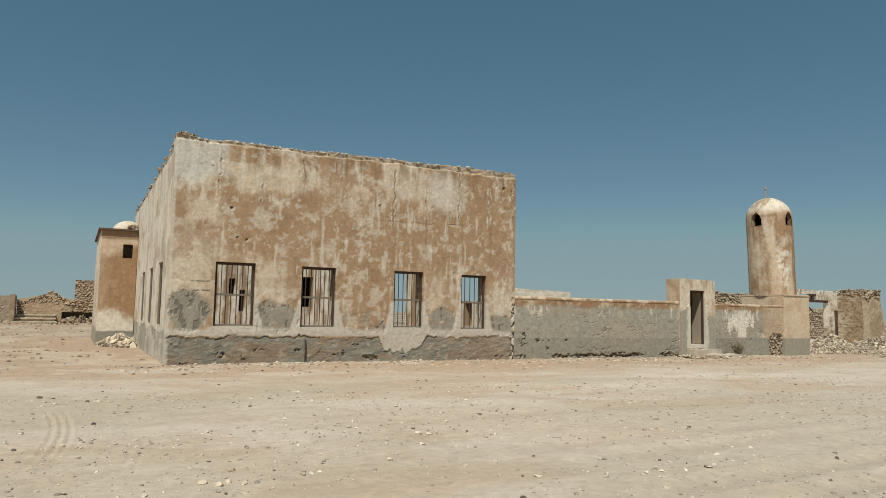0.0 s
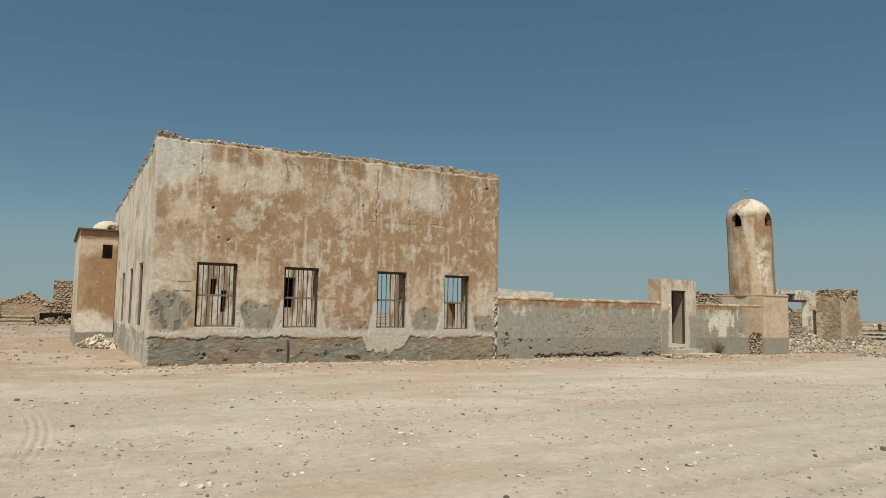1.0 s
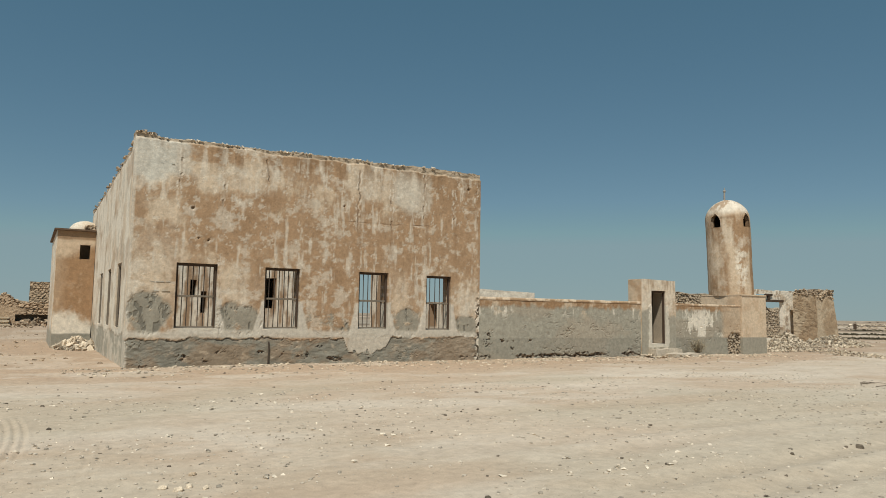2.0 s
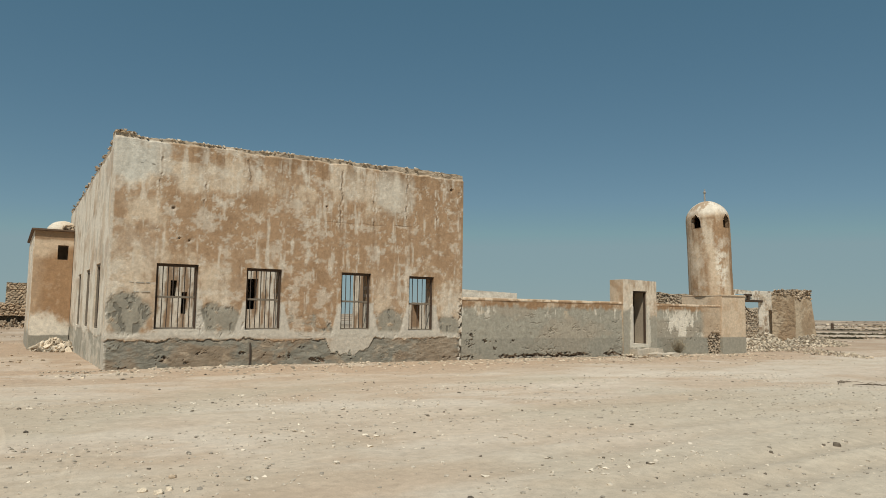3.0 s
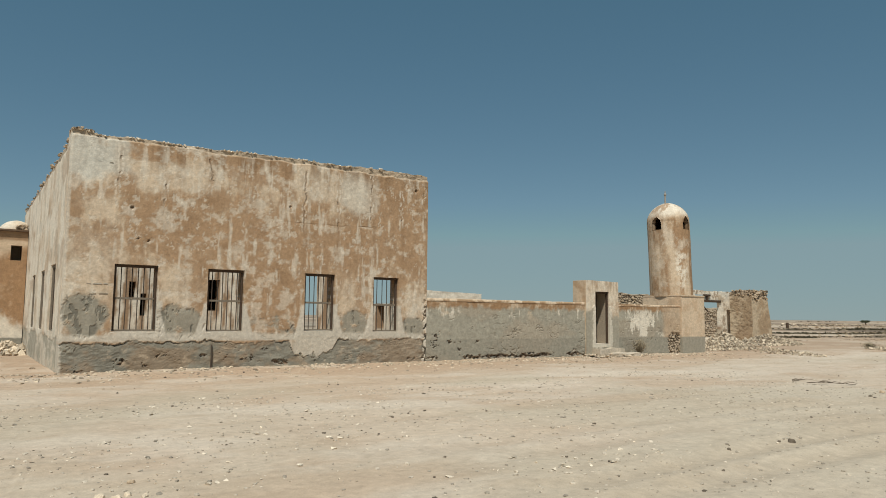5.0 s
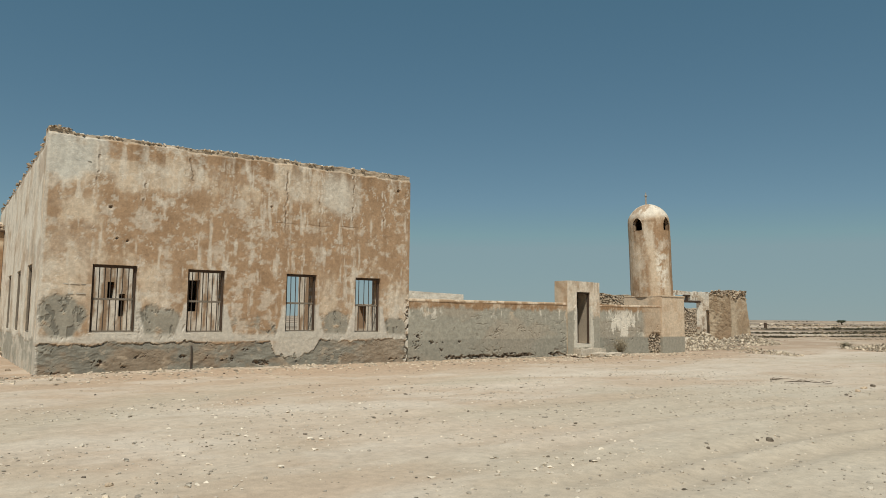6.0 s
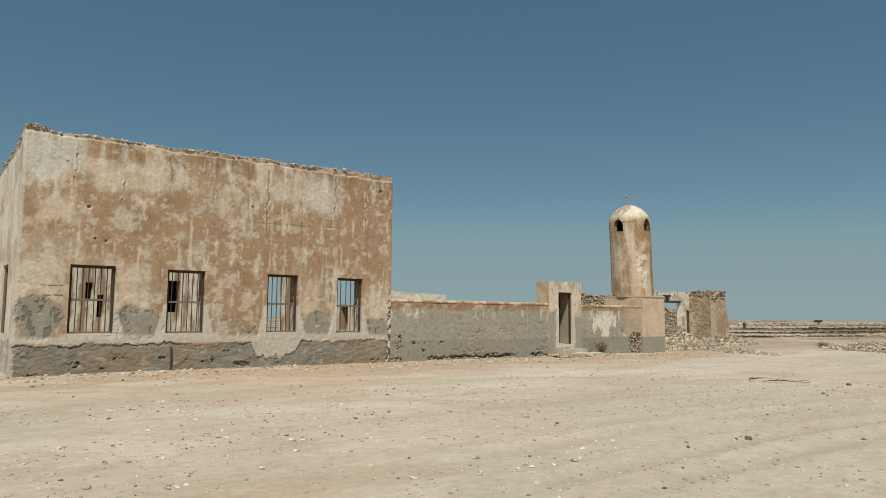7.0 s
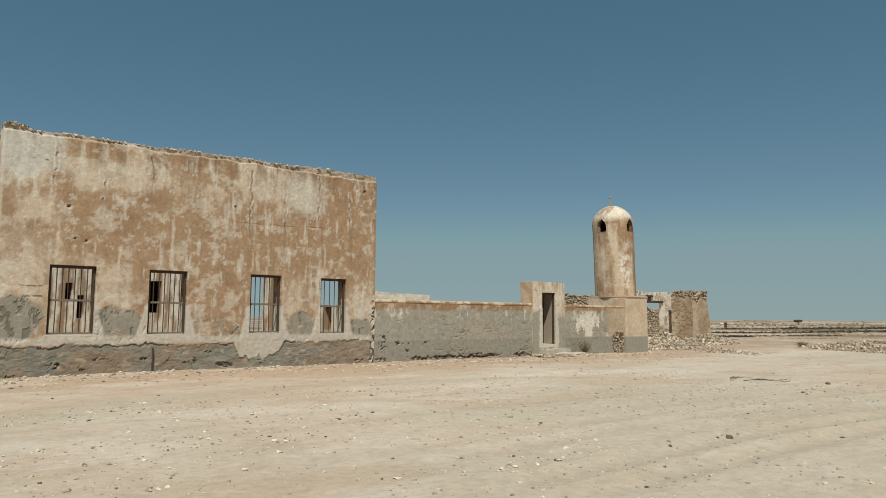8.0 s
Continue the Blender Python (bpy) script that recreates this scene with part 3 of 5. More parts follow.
def paint_side(u, z):
    mid, run = fbm(u * 1.6, z * 1.8, 121, 5, 0.6), fbm(u * 3, z * 0.3, 123, 4)
    tone = mix(PALE * 1.05, CREAM, smooth(0.45, 0.66, 0.6 * mid + 0.4 * run) * 0.7)
    tone = mix(tone, BROWN, smooth(0.58, 0.72, fbm(u * 1.1, z * 1.5, 125, 4)) * 0.45)
    edge = 0.82 + 0.5 * (fbm(u * 1.4, z * 1.4, 127, 6, 0.7) - 0.5)
    foot = 1 - smooth(-0.02, 0.02, z - edge)
    patchy = fbm(u * 2, z * 3, 129, 6, 0.7)
    tone = mix(tone, mix(GREY * 0.95, GREY * 1.5, patchy), foot * (0.95 - 0.6 * smooth(0.5, 0.62, fbm(u * 1.1, z * 2.4, 126, 5, 0.65))))
    tone = mix(tone, GREY * 0.8, smooth(0.60, 0.68, fbm(u * 3, z * 1.8, 128, 4)) * 0.25)
    proud = 0.02 + 0.02 * (mid - 0.5) - 0.015 * foot
    fray = smooth(5.55, 5.62, z + 0.02 * u + 0.1 * (fbm(u * 2, z, 131, 3) - 0.5))
    return mix(tone, DUST * 0.8, fray * 0.8), proud - 0.04 * fray


def paint_inside(u, z):
    mid = fbm(u * 1.4, z * 1.2, 141, 5, 0.6)
    tone = mix(PALE * 0.95, BROWN * 0.8, smooth(0.44, 0.55, 0.4 * mid + 0.6 * fbm(u * 7, z * 0.4, 143, 5, 0.65)) * 0.9)
    tone = mix(tone, GREY, smooth(1.0, 0.5, z + 0.3 * (mid - 0.5)) * 0.5)
    return tone, 0.02 * (mid - 0.5)


hall = thing("hall_building", "roofless mosque hall of stained tan plaster over grey cement foot", "building")
front = part("front_wall", wall_mesh("front_wall", LENGTH, hall_top, THICK, WINDOWS, paint_front, 0.026, 5.2), hall, "brown and cream streaked plaster wall with barred windows")
# the side wall runs back from the near corner; its face looks to -x
side = part("side_wall", wall_mesh("side_wall", DEEP - 0.16, lambda s: hall_top(13.3 - s) * 0 + 5.78 - 0.03 * (13.28 - s) + 0.12 * (fbm(s * 2.5, s * 0, 65, 3) - 0.5), THICK,
                                   [(DEEP - 0.02 - b + 0.02, DEEP - 0.02 - a + 0.02, c, d) for a, b, c, d in SIDE_WINDOWS],
                                   lambda u, z: paint_side(DEEP - u, z), 0.06, 5.0), hall, "whitewashed plaster wall with grey foot",
            m=Matrix.Translation((0.016, DEEP, 0)) @ pose(0, 0, 0, 0, 0, -90))
part("back_wall", wall_mesh("back_wall", 8.9, lambda s: 4.3 + 0.3 * (fbm(s, s * 0, 67, 3) - 0.5), 0.55,
                            [(3.46, 3.72, 2.05, 2.8), (3.93, 4.17, 1.35, 2.3), (6.80, 7.3, 1.6, 3.0)], paint_inside, 0.07), hall, "sunlit inner wall with niches", m=pose(0.52, DEEP, 0))
# an unseen closed box, added behind the openings to keep light out of them
part("shade_box_back", block_mesh("shade_box_back", 0.52, 9.4, DEEP + 2.7, DEEP + 3.0, 0, 3.9, INNER, 0.03), hall)
part("shade_box_end", block_mesh("shade_box_end", 0.1, 0.5, DEEP + 0.02, DEEP + 3.0, 0, 3.9, INNER, 0.03), hall)
part("shade_box_end", block_mesh("shade_box_end", 9.42, 9.8, DEEP + 0.02, DEEP + 3.0, 0, 3.9, INNER, 0.03), hall)
part("shade_box_roof", block_mesh("shade_box_roof", 0.5, 9.42, DEEP + 0.56, DEEP + 3.0, 3.9, 4.05, INNER, 0.03), hall)
part("pier", wall_mesh("pier", 1.75, lambda s: 3.9 + 0.3 * (fbm(s * 1.5, s * 0, 70, 3) - 0.5), 0.45, [], paint_inside, 0.07, 1.0), hall, "standing stub of the inner wall",
     m=Matrix.Translation((10.0, 7.5, 0)) @ pose(0, 0, 0, 0, 0, -90))


def parapet_stones(x0, x1, top, y0, y1, count, lo=0.03, hi=0.09):
    xs = rng.uniform(x0, x1, count)
    ys = rng.uniform(y0, y1, count)
    return np.stack([xs, ys, top(xs) - 0.01], 1), rng.uniform(lo, hi, count) * np.where(rng.random(count) < 0.1, 1.5, 1)


pts, sz = parapet_stones(0.02, LENGTH - 0.03, hall_top, 0.0, 0.45, 900, 0.025, 0.065)
keep = (pts[:, 0] < 7.6) | (rng.random(len(pts)) < 0.35)
part("parapet_rubble", stones_mesh("parapet_rubble", pts[keep], sz[keep], TOP_STONE, CHIPS, 0.6), hall, "loose pale stones along the broken wall top", "stuff")
pts = np.stack([rng.uniform(0.0, 0.55, 70), rng.uniform(0.0, 0.5, 70), 5.94 + rng.uniform(0, 0.06, 70)], 1)
part("corner_rubble", stones_mesh("corner_rubble", pts, rng.uniform(0.03, 0.075, 70), STONE, CHIPS, 0.6), hall, "", "stuff")
ys = rng.uniform(0.3, DEEP, 420)
pts = np.stack([rng.uniform(0.0, 0.42, 420), ys, 5.78 - 0.03 * ys + rng.uniform(-0.02, 0.06, 420)], 1)
part("side_parapet_rubble", stones_mesh("side_parapet_rubble", pts, rng.uniform(0.04, 0.11, 420), STONE, CHIPS, 0.6), hall, "", "stuff")


def barred_window(name, w, h, bars, parent, m, rail=True, wood=None):
    """Wooden frame with upright iron bars and one cross rail; its foot's left corner at the origin, face to -y."""
    e, d = 0.055, 0.09
    bm = bmesh.new()
    for x0, x1, z0, z1 in ((0, w, h - 0.06, h), (0, e, 0.03, h - 0.06), (w - e * 0.8, w, 0.03, h - 0.06)):
        got = bmesh.ops.create_cube(bm, size=1)["verts"]
        for v in got:
            v.co = Vector((x0 + (v.co.x + 0.5) * (x1 - x0), (v.co.y + 0.5) * d, z0 + (v.co.z + 0.5) * (z1 - z0)))
    bmesh.ops.bevel(bm, geom=bm.edges, offset=0.006, segments=1, affect="EDGES")
    win = part(name, from_bm(name, bm, wood or WOOD), parent, "dark weathered wooden frame with iron bars", m=m)
    part("sill_board", block_mesh("sill_board", 0, w, 0, d, 0.0, 0.035, GREY_WOOD, 0.006), win)
    if rail:
        part("cross_rail", block_mesh("cross_rail", e, w - e * 0.8, 0.025, 0.065, h * 0.475, h * 0.475 + 0.055, GREY_WOOD, 0.006), win)
    for k in range(bars):
        x = e + (w - 1.8 * e) * (k + 0.75) / (bars + 0.5) + rng.uniform(-0.012, 0.012)
        lean = rng.uniform(-0.012, 0.012)
        part("bar", rod_mesh("bar", [(x, 0.045, 0.03), (x + lean, 0.045 + rng.uniform(-0.006, 0.006), h * 0.5), (x + lean * 0.5, 0.045, h - 0.05)], 0.0125, IRON, 6), win)
    return win


for n, ((u0, u1, z0, z1), bars) in enumerate(zip(WINDOWS, (6, 6, 5, 4))):
    win = barred_window("window", u1 - u0 - 0.02, z1 - z0 - 0.02, bars, hall, pose(u0 + 0.01, 0.07, z0 + 0.01))
    part("plaster_sill", block_mesh("plaster_sill", u0 - 0.03, u1 + 0.03, -0.016, 0.07, z0 - 0.05, z0 - 0.004, material("sill_plaster", tuple(PALE * 0.95)), 0.012, 0.004), hall, "pale plaster sill")
for a, b, c, d in SIDE_WINDOWS:
    barred_window("window", b - a - 0.02, d - c - 0.02, 5, hall, Matrix.Translation((0.03, b - 0.01, c + 0.01)) @ pose(0, 0, 0, 0, 0, -90), False, GREY_WOOD)
part("drain_pipe", rod_mesh("drain_pipe", [(3.60, -0.03, 0.0), (3.61, -0.035, 0.35), (3.60, -0.03, 0.64)], 0.022, IRON, 8), hall, "short rusty pipe at the wall foot")

SCRATCH = material("scratched_line", (0.44, 0.42, 0.37), grain=40)
for z, spans in ((2.17, ((0.50, 0.62), (0.66, 0.86), (0.90, 1.00))), (1.93, ((0.62, 0.74), (0.80, 1.00))), (5.22, ((0.62, 0.70), (0.88, 0.96)))):
    for u0, u1 in spans:
        part("scratched_mark", block_mesh("scratched_mark", u0, u1, -0.021, -0.006, z, z + 0.012, SCRATCH, 0.003, 0.02), hall)

# ------------------------------------------------------------ annex with a small dome
annex = thing("annex_building", "narrow two-tone plaster annex with flat roof slab and dome", "building")


def paint_annex(u, z):
    mid, fine = fbm(u * 1.9, z * 1.5, 151, 6, 0.68), fbm(u * 8, z * 6, 155, 5, 0.7)
    tone = mix(BROWN * 0.98, CREAM, smooth(0.54, 0.74, 0.6 * mid + 0.4 * fine) * 0.4)
    tone = mix(tone, CREAM * 0.95, smooth(0.5, 0.05, u + 0.5 * (mid - 0.5)) * 0.35)
    tone = mix(tone, CREAM * 1.02, smooth(3.35, 3.75, z - 0.35 * u + 0.5 * (mid - 0.5) + 0.2) * 0.85)
    tone = mix(tone, PALE * 1.05, (1 - smooth(1.15, 1.6, z + 0.25 * u + 1.1 * (mid - 0.5) + 0.3 * (fine - 0.5))) * 0.95)
    # dark band under the roof slab: the eave's shadow put into the colour
    tone = mix(tone, BROWN * 0.75, smooth(4.0, 4.08, z + 0.12 * (mid - 0.5)) * 0.8)
    tone = mix(tone, GREY * 0.9, (1 - smooth(0.50, 0.53, z + 0.05 * (mid - 0.5))) * 0.95)
    return tone * (0.86 + 0.28 * fine)[..., None], 0.02 * (mid - 0.5)


def paint_annex_side(u, z):
    mid = fbm(u * 1.2, z * 1.1, 153, 5, 0.6)
    tone = mix(PALE, CREAM, smooth(0.45, 0.6, mid))
    return mix(tone, GREY, (1 - smooth(0.5, 0.8, z + 0.3 * (mid - 0.5))) * 0.8), 0.02 * (mid - 0.5)


part("front_wall", wall_mesh("annex_front", 1.29, lambda s: 4.38 + 0 * s, 0.35, [(0.77, 1.12, 3.32, 3.86)], paint_annex, 0.03), annex, m=pose(-1.31, 10.85, 0))
part("side_wall", wall_mesh("annex_side", 5.97, lambda s: 4.38 + 0 * s, 0.35, [(3.2, 3.8, 3.2, 3.8)], paint_annex_side, 0.06), annex, m=Matrix.Translation((-1.335, 16.85, 0)) @ pose(0, 0, 0, 0, 0, -90))
part("inner_core", block_mesh("inner_core", -0.9, -0.03, 11.9, 16.8, 0, 4.3, INNER, 0.02), annex)
part("roof_slab", block_mesh("roof_slab", -1.43, -0.02, 10.74, 17.0, 4.37, 4.445, material("roof_slab", (0.13, 0.085, 0.055), grain=12), 0.012, 0.006), annex, "dark weathered roof slab")
bm = bmesh.new()
bmesh.ops.create_uvsphere(bm, u_segments=28, v_segments=16, radius=1)
bmesh.ops.delete(bm, geom=[v for v in bm.verts if v.co.z < -0.05], context="VERTS")
for v in bm.verts:
    v.co = Vector((-0.33 + v.co.x * 0.58, 12.4 + v.co.y * 0.58, 4.47 + v.co.z * 0.47)) + 0.02 * noise.noise_vector(v.co * 3)
part("dome", from_bm("dome", bm, material("pale_plaster", (0.64, 0.56, 0.45), grain=10, stain=(0.52, 0.41, 0.29)), True), annex, "pale plaster dome")

pts = np.stack([rng.uniform(-0.35, -0.03, 90), rng.uniform(11.0, 12.0, 90), 4.45 + rng.uniform(0, 0.22, 90)], 1)
part("roof_rubble", stones_mesh("roof_rubble", pts, rng.uniform(0.04, 0.12, 90), STONE, CHIPS, 0.7), annex, "earth and stones heaped on the roof", "stuff")

# ------------------------------------------------------------ courtyard fence, gate and steps
def paint_fence(u, z, hollow=1.0):
    mid, fine = fbm(u * 1.5, z * 2.2, 161, 5, 0.6), fbm(u * 6, z * 7, 163, 4, 0.6)
    run = fbm(u * 4.5, z * 0.5, 165, 4)
    tone = mix(GREY * 0.98, GREY * 1.4, 0.6 * mid + 0.4 * fine)
    tone = mix(tone, np.array((0.38, 0.31, 0.23)), smooth(0.48, 0.62, fbm(u * 0.8, z * 1.1, 167, 4)) * 0.45)
    tone = mix(tone, CREAM * 0.95, smooth(0.615, 0.66, fbm(u * 2.6, z * 3.0, 169, 4, 0.6)) * smooth(1.2, 1.75, z) * 0.8)
    drips = fbm(u * 8, z * 0.5, 166, 5, 0.7)
    top = smooth(1.68, 1.82, z + 0.22 * (drips - 0.5) + 0.18 * (mid - 0.5) + 0.12 * (fine - 0.5))
    tone = mix(tone, mix(CREAM, BROWN * 0.95, smooth(0.32, 0.54, 0.55 * run + 0.45 * fine)), top)
    tone = mix(tone, PALE * 1.03, smooth(0.52, 0.58, fbm(u * 5, z * 1.6, 168, 5, 0.68)) * smooth(1.3, 1.6, z) * (1 - smooth(1.72, 1.84, z)) * smooth(0.42, 0.56, fbm(u * 0.7, u * 0, 160, 3)) * 0.85)
    tone = mix(tone, BROWN * 0.85, smooth(1.86, 1.95, z + 0.06 * (fine - 0.5)) * smooth(0.4, 0.55, fbm(u * 2.2, u * 0, 164, 4)) * 0.6)
    tone = mix(tone, GREY * 0.86, (1 - smooth(0.69, 0.71, z + 0.01 * (mid - 0.5))) * 0.45)
    proud = 0.02 * (mid - 0.5) + 0.012 * (fine - 0.5) + 0.004 * top
    rough = fbm(u * 1.9, z * 6.5, 171, 6, 0.66)
    dent = smooth(0.665, 0.69, rough) * smooth(0.42, 0.56, fbm(u * 0.8, z * 0.8, 173, 3)) * (1 - top)
    low = breaks(u, z, ((1.9, 0.10, 0.5, 0.12), (2.7, 0.08, 0.5, 0.14), (3.5, 0.12, 0.5, 0.12), (4.3, 0.10, 0.5, 0.15), (5.1, 0.12, 0.4, 0.1), (6.6, 0.18, 0.4, 0.16), (1.35, 0.4, 0.12, 0.3),
                         (1.0, 0.62, 0.3, 0.08), (0.2, 0.1, 0.3, 0.1), (2.0, 0.62, 0.2, 0.07), (0.3, 0.7, 0.25, 0.3)), 70)
    foot_line = 0.11 + 0.16 * (fbm(u * 1.4, u * 0, 174, 4, 0.6) - 0.5)
    gape = np.exp(-((z - foot_line) / (0.02 + 0.11 * fbm(u * 2.3, u * 0, 176, 4, 0.65) ** 2)) ** 2) * smooth(1.2, 1.7, u) * (1 - smooth(5.3, 5.7, u) * (1 - smooth(6.1, 6.3, u)))
    low = np.maximum(low, smooth(0.35, 0.6, gape + 0.35 * (fine - 0.5)))
    ridge = np.exp(-((fbm(u * 1.3, z * 3.2, 172, 5, 0.6) - 0.5) / 0.008) ** 2) * smooth(0.5, 0.58, fbm(u * 1.6 + 4, z * 2.5, 179, 3)) * (1 - smooth(1.3, 1.6, z))
    low = smooth(0.3, 0.6, low) * hollow
    rock, which = stony(u, z, 0.16, 6)
    flaw = np.clip(dent * 0.45 + 0.6 * ridge, 0, 1)
    # dents, cracks and foot gaps are darkened: the shade in them is partly painted
    tone = mix(tone, DUST * 0.42, flaw * 0.75)
    tone = mix(tone, mix(np.array((0.085, 0.05, 0.032)), DUST * 0.9, rock * (0.2 + 0.8 * which)), low * 0.95)
    tone = tone * (0.85 + 0.3 * fbm(u * 14, z * 12, 180, 4, 0.7))[..., None]
    return tone, proud - 0.009 * dent - low * (0.11 - 0.07 * rock) - 0.03 * ridge


def fence_top(u):
    return 2.0 + 0.035 * (fbm(u * 0.8, u * 0, 181, 3) - 0.5) + 0.02 * (fbm(u * 5, u * 0, 183, 2) - 0.5)


def paint_fence_right(u, z):
    tone, proud = paint_fence(u + 40, z, 0.0)
    flake = fbm(u * 2.2, z * 1.3, 186, 6, 0.72)
    white = smooth(0.50, 0.535, flake + 0.12 * blob(u, z, 1.25, 1.1, 0.8, 0.45, 21, 0.4, 0.5) - 0.08) * smooth(0.7, 0.76, z) * (1 - smooth(1.5, 1.75, z)) * smooth(0.25, 0.6, u) * (1 - smooth(2.6, 3.0, u))
    tone = mix(tone, PALE * 1.1, white * 0.85)
    tan = smooth(2.5, 2.9, u + 0.5 * (fbm(u * 2, z * 2, 185, 3) - 0.5)) * smooth(0.66, 0.72, z)
    tone = mix(tone, mix(CREAM, BROWN, fbm(u * 3, z * 3, 187, 4) * 0.7), tan * 0.85)
    broken = blob(u, z, 3.55, 0.35, 0.5, 0.55, 27, 0.35, 0.1)
    rock, which = stony(u, z, 0.17, 9)
    tone = mix(tone, mix(DUST * 0.25, DUST * 1.1, rock * (0.5 + 0.5 * which)), broken * 0.95)
    return tone, proud - broken * (0.16 - 0.12 * rock)


fence = thing("courtyard_fence", "low grey cement courtyard wall with brown stained top", "wall")
part("fence_wall", wall_mesh("fence_wall", 7.2, fence_top, 0.38, [], paint_fence, 0.03, 1.5), fence, m=pose(10.45, 0.03, 0))
part("coping", wall_mesh("coping", 7.2, lambda s: 0.09 + 0.02 * (fbm(s * 4, s * 0, 191, 3) - 0.5), 0.42, [],
                         lambda u, z: (mix(CREAM * 1.05, BROWN * 0.9, smooth(0.38, 0.55, fbm(u * 4, z * 3, 193, 4)) * (1 - 0.6 * smooth(0.05, 0.09, z)) * 0.9), 0.03 * (fbm(u * 3, z * 9, 195, 4) - 0.5) - 0.03 * smooth(0.04, 0.09, z)), 0.03, 0.03), fence, "rounded pale coping", m=pose(10.45, 0.015, 1.955))
fence_b = thing("courtyard_fence", "low courtyard wall of grey cement with flaking white patches", "wall")
part("fence_wall", wall_mesh("fence_wall", 3.88, lambda s: fence_top(s + 9) - 0.02 * s + 0.03, 0.38, [], paint_fence_right, 0.03, 1.5), fence_b, m=pose(19.46, 0.03, 0))
part("coping", wall_mesh("coping", 3.88, lambda s: 0.08 + 0.02 * (fbm(s * 4, s * 0, 197, 3) - 0.5), 0.42, [],
                         lambda u, z: (mix(CREAM * 1.05, BROWN * 0.9, smooth(0.40, 0.57, fbm(u * 4, z * 3, 199, 4)) * (1 - 0.6 * smooth(0.05, 0.09, z)) * 0.85), 0.03 * (fbm(u * 3, z * 9, 201, 4) - 0.5) - 0.03 * smooth(0.04, 0.08, z)), 0.03, 0.03), fence_b, "pale coping", m=pose(19.46, 0.015, 1.94))

gate = thing("gatehouse", "square plastered gate block with narrow doorway and pale surround", "gate")


def paint_gate(u, z):
    mid = fbm(u * 2, z * 1.8, 211, 5, 0.6)
    tone = mix(mix(CREAM * 1.08, PALE * 0.95, 0.45), BROWN * 1.1, smooth(0.48, 0.68, mid) * 0.45)
    tone = mix(tone, PALE, smooth(2.6, 2.8, z) * 0.35)
    run, fine = fbm(u * 6, z * 0.8, 212, 5, 0.65), fbm(u * 9, z * 8, 214, 5, 0.7)
    tone = mix(tone, BROWN * 0.9, smooth(0.5, 0.66, run) * smooth(2.1, 2.8, z) * 0.55)
    tone = mix(tone, PALE * 1.05, smooth(0.54, 0.66, fbm(u * 3, z * 3, 216, 6, 0.7)) * 0.6) * (0.84 + 0.32 * fine)[..., None]
    grey = 1 - smooth(1.55, 1.75, z + 0.9 * (mid - 0.5))
    tone = mix(tone, GREY * (0.95 + 0.25 * mid[..., None]), grey * 0.9)
    frame_ = 1 - smooth(-0.02, 0.02, np.maximum(np.maximum(0.49 - u, u - 1.24) - 0.12 - 0.06 * smooth(1.4, 0.6, z), np.maximum(z - 1.9, 0.3 - z)) + 0.22 * (fine - 0.5))
    tone = mix(tone, PALE * (0.85 + 0.2 * fine[..., None]), frame_ * 0.8)
    return tone, 0.02 * (mid - 0.5) + 0.02 * frame_


part("front_wall", wall_mesh("gate_front", 1.78, lambda s: 2.9 - 0.02 * s + 0.02 * (fbm(s * 4, s * 0, 213, 2) - 0.5), 0.7, [(0.49, 1.24, 0.47, 2.47)], paint_gate, 0.03), gate, m=pose(17.66, -0.02, 0))
part("side_face", wall_mesh("gate_side", 0.66, lambda s: 2.88 + 0 * s, 0.06, [], lambda u, z: (mix(CREAM * 0.95, BROWN * 1.1, smooth(0.45, 0.62, fbm(u * 2, z * 2, 215, 4)) * 0.6), 0.012 * fbm(u * 4, z * 4, 217, 3)), 0.05), gate,
     m=Matrix.Translation((17.65, 0.67, 0)) @ pose(0, 0, 0, 0, 0, -90))
door = part("door", block_mesh("door", 18.15, 18.92, 0.62, 0.67, 0.47, 2.46, WOOD, 0.006), gate, "dark brown plank door in shade")
for k in range(4):
    part("plank", block_mesh("plank", 18.16 + 0.19 * k, 18.34 + 0.19 * k, 0.60, 0.618, 0.5, 2.44, WOOD, 0.006), door)
door_frame = part("door_frame", block_mesh("door_frame", 18.855, 18.897, 0.03, 0.13, 0.48, 2.40, WOOD, 0.006), gate, "dark wooden door frame")
part("head_board", block_mesh("head_board", 18.155, 18.897, 0.03, 0.13, 2.40, 2.465, WOOD, 0.006), door_frame)
# an added board; its grey-brown tone deepens the shade on the jamb
part("jamb_darkener", block_mesh("jamb_darkener", 18.872, 18.896, 0.14, 0.59, 0.49, 2.45, material("darker_jamb_tone", (0.34, 0.28, 0.21), grain=30, grain_amount=0.3), 0.005), gate, "grey-brown board added to darken the doorway's shaded side")
steps = thing("gate_steps", "broken pale stone steps below the gate doorway", "steps")
part("step", block_mesh("step", 17.95, 19.35, -0.42, 0.02, 0.0, 0.30, material("step_stone", (0.50, 0.43, 0.34), grain=12, grain_amount=0.25, bump=0.7), 0.0, 0.05, 7), steps)
part("step", block_mesh("step", 18.35, 19.95, -0.85, -0.38, -0.05, 0.14, material("step_stone", (0.50, 0.43, 0.34), grain=12, grain_amount=0.25, bump=0.7), 0.0, 0.06, 7), steps)
pts = np.stack([rng.uniform(17.3, 20.3, 150), rng.uniform(-1.0, -0.05, 150), rng.uniform(0.0, 0.1, 150)], 1)
part("step_rubble", stones_mesh("step_rubble", pts, rng.uniform(0.03, 0.15, 150), PALE_STONE, CHIPS, 0.5), steps, "", "stuff")

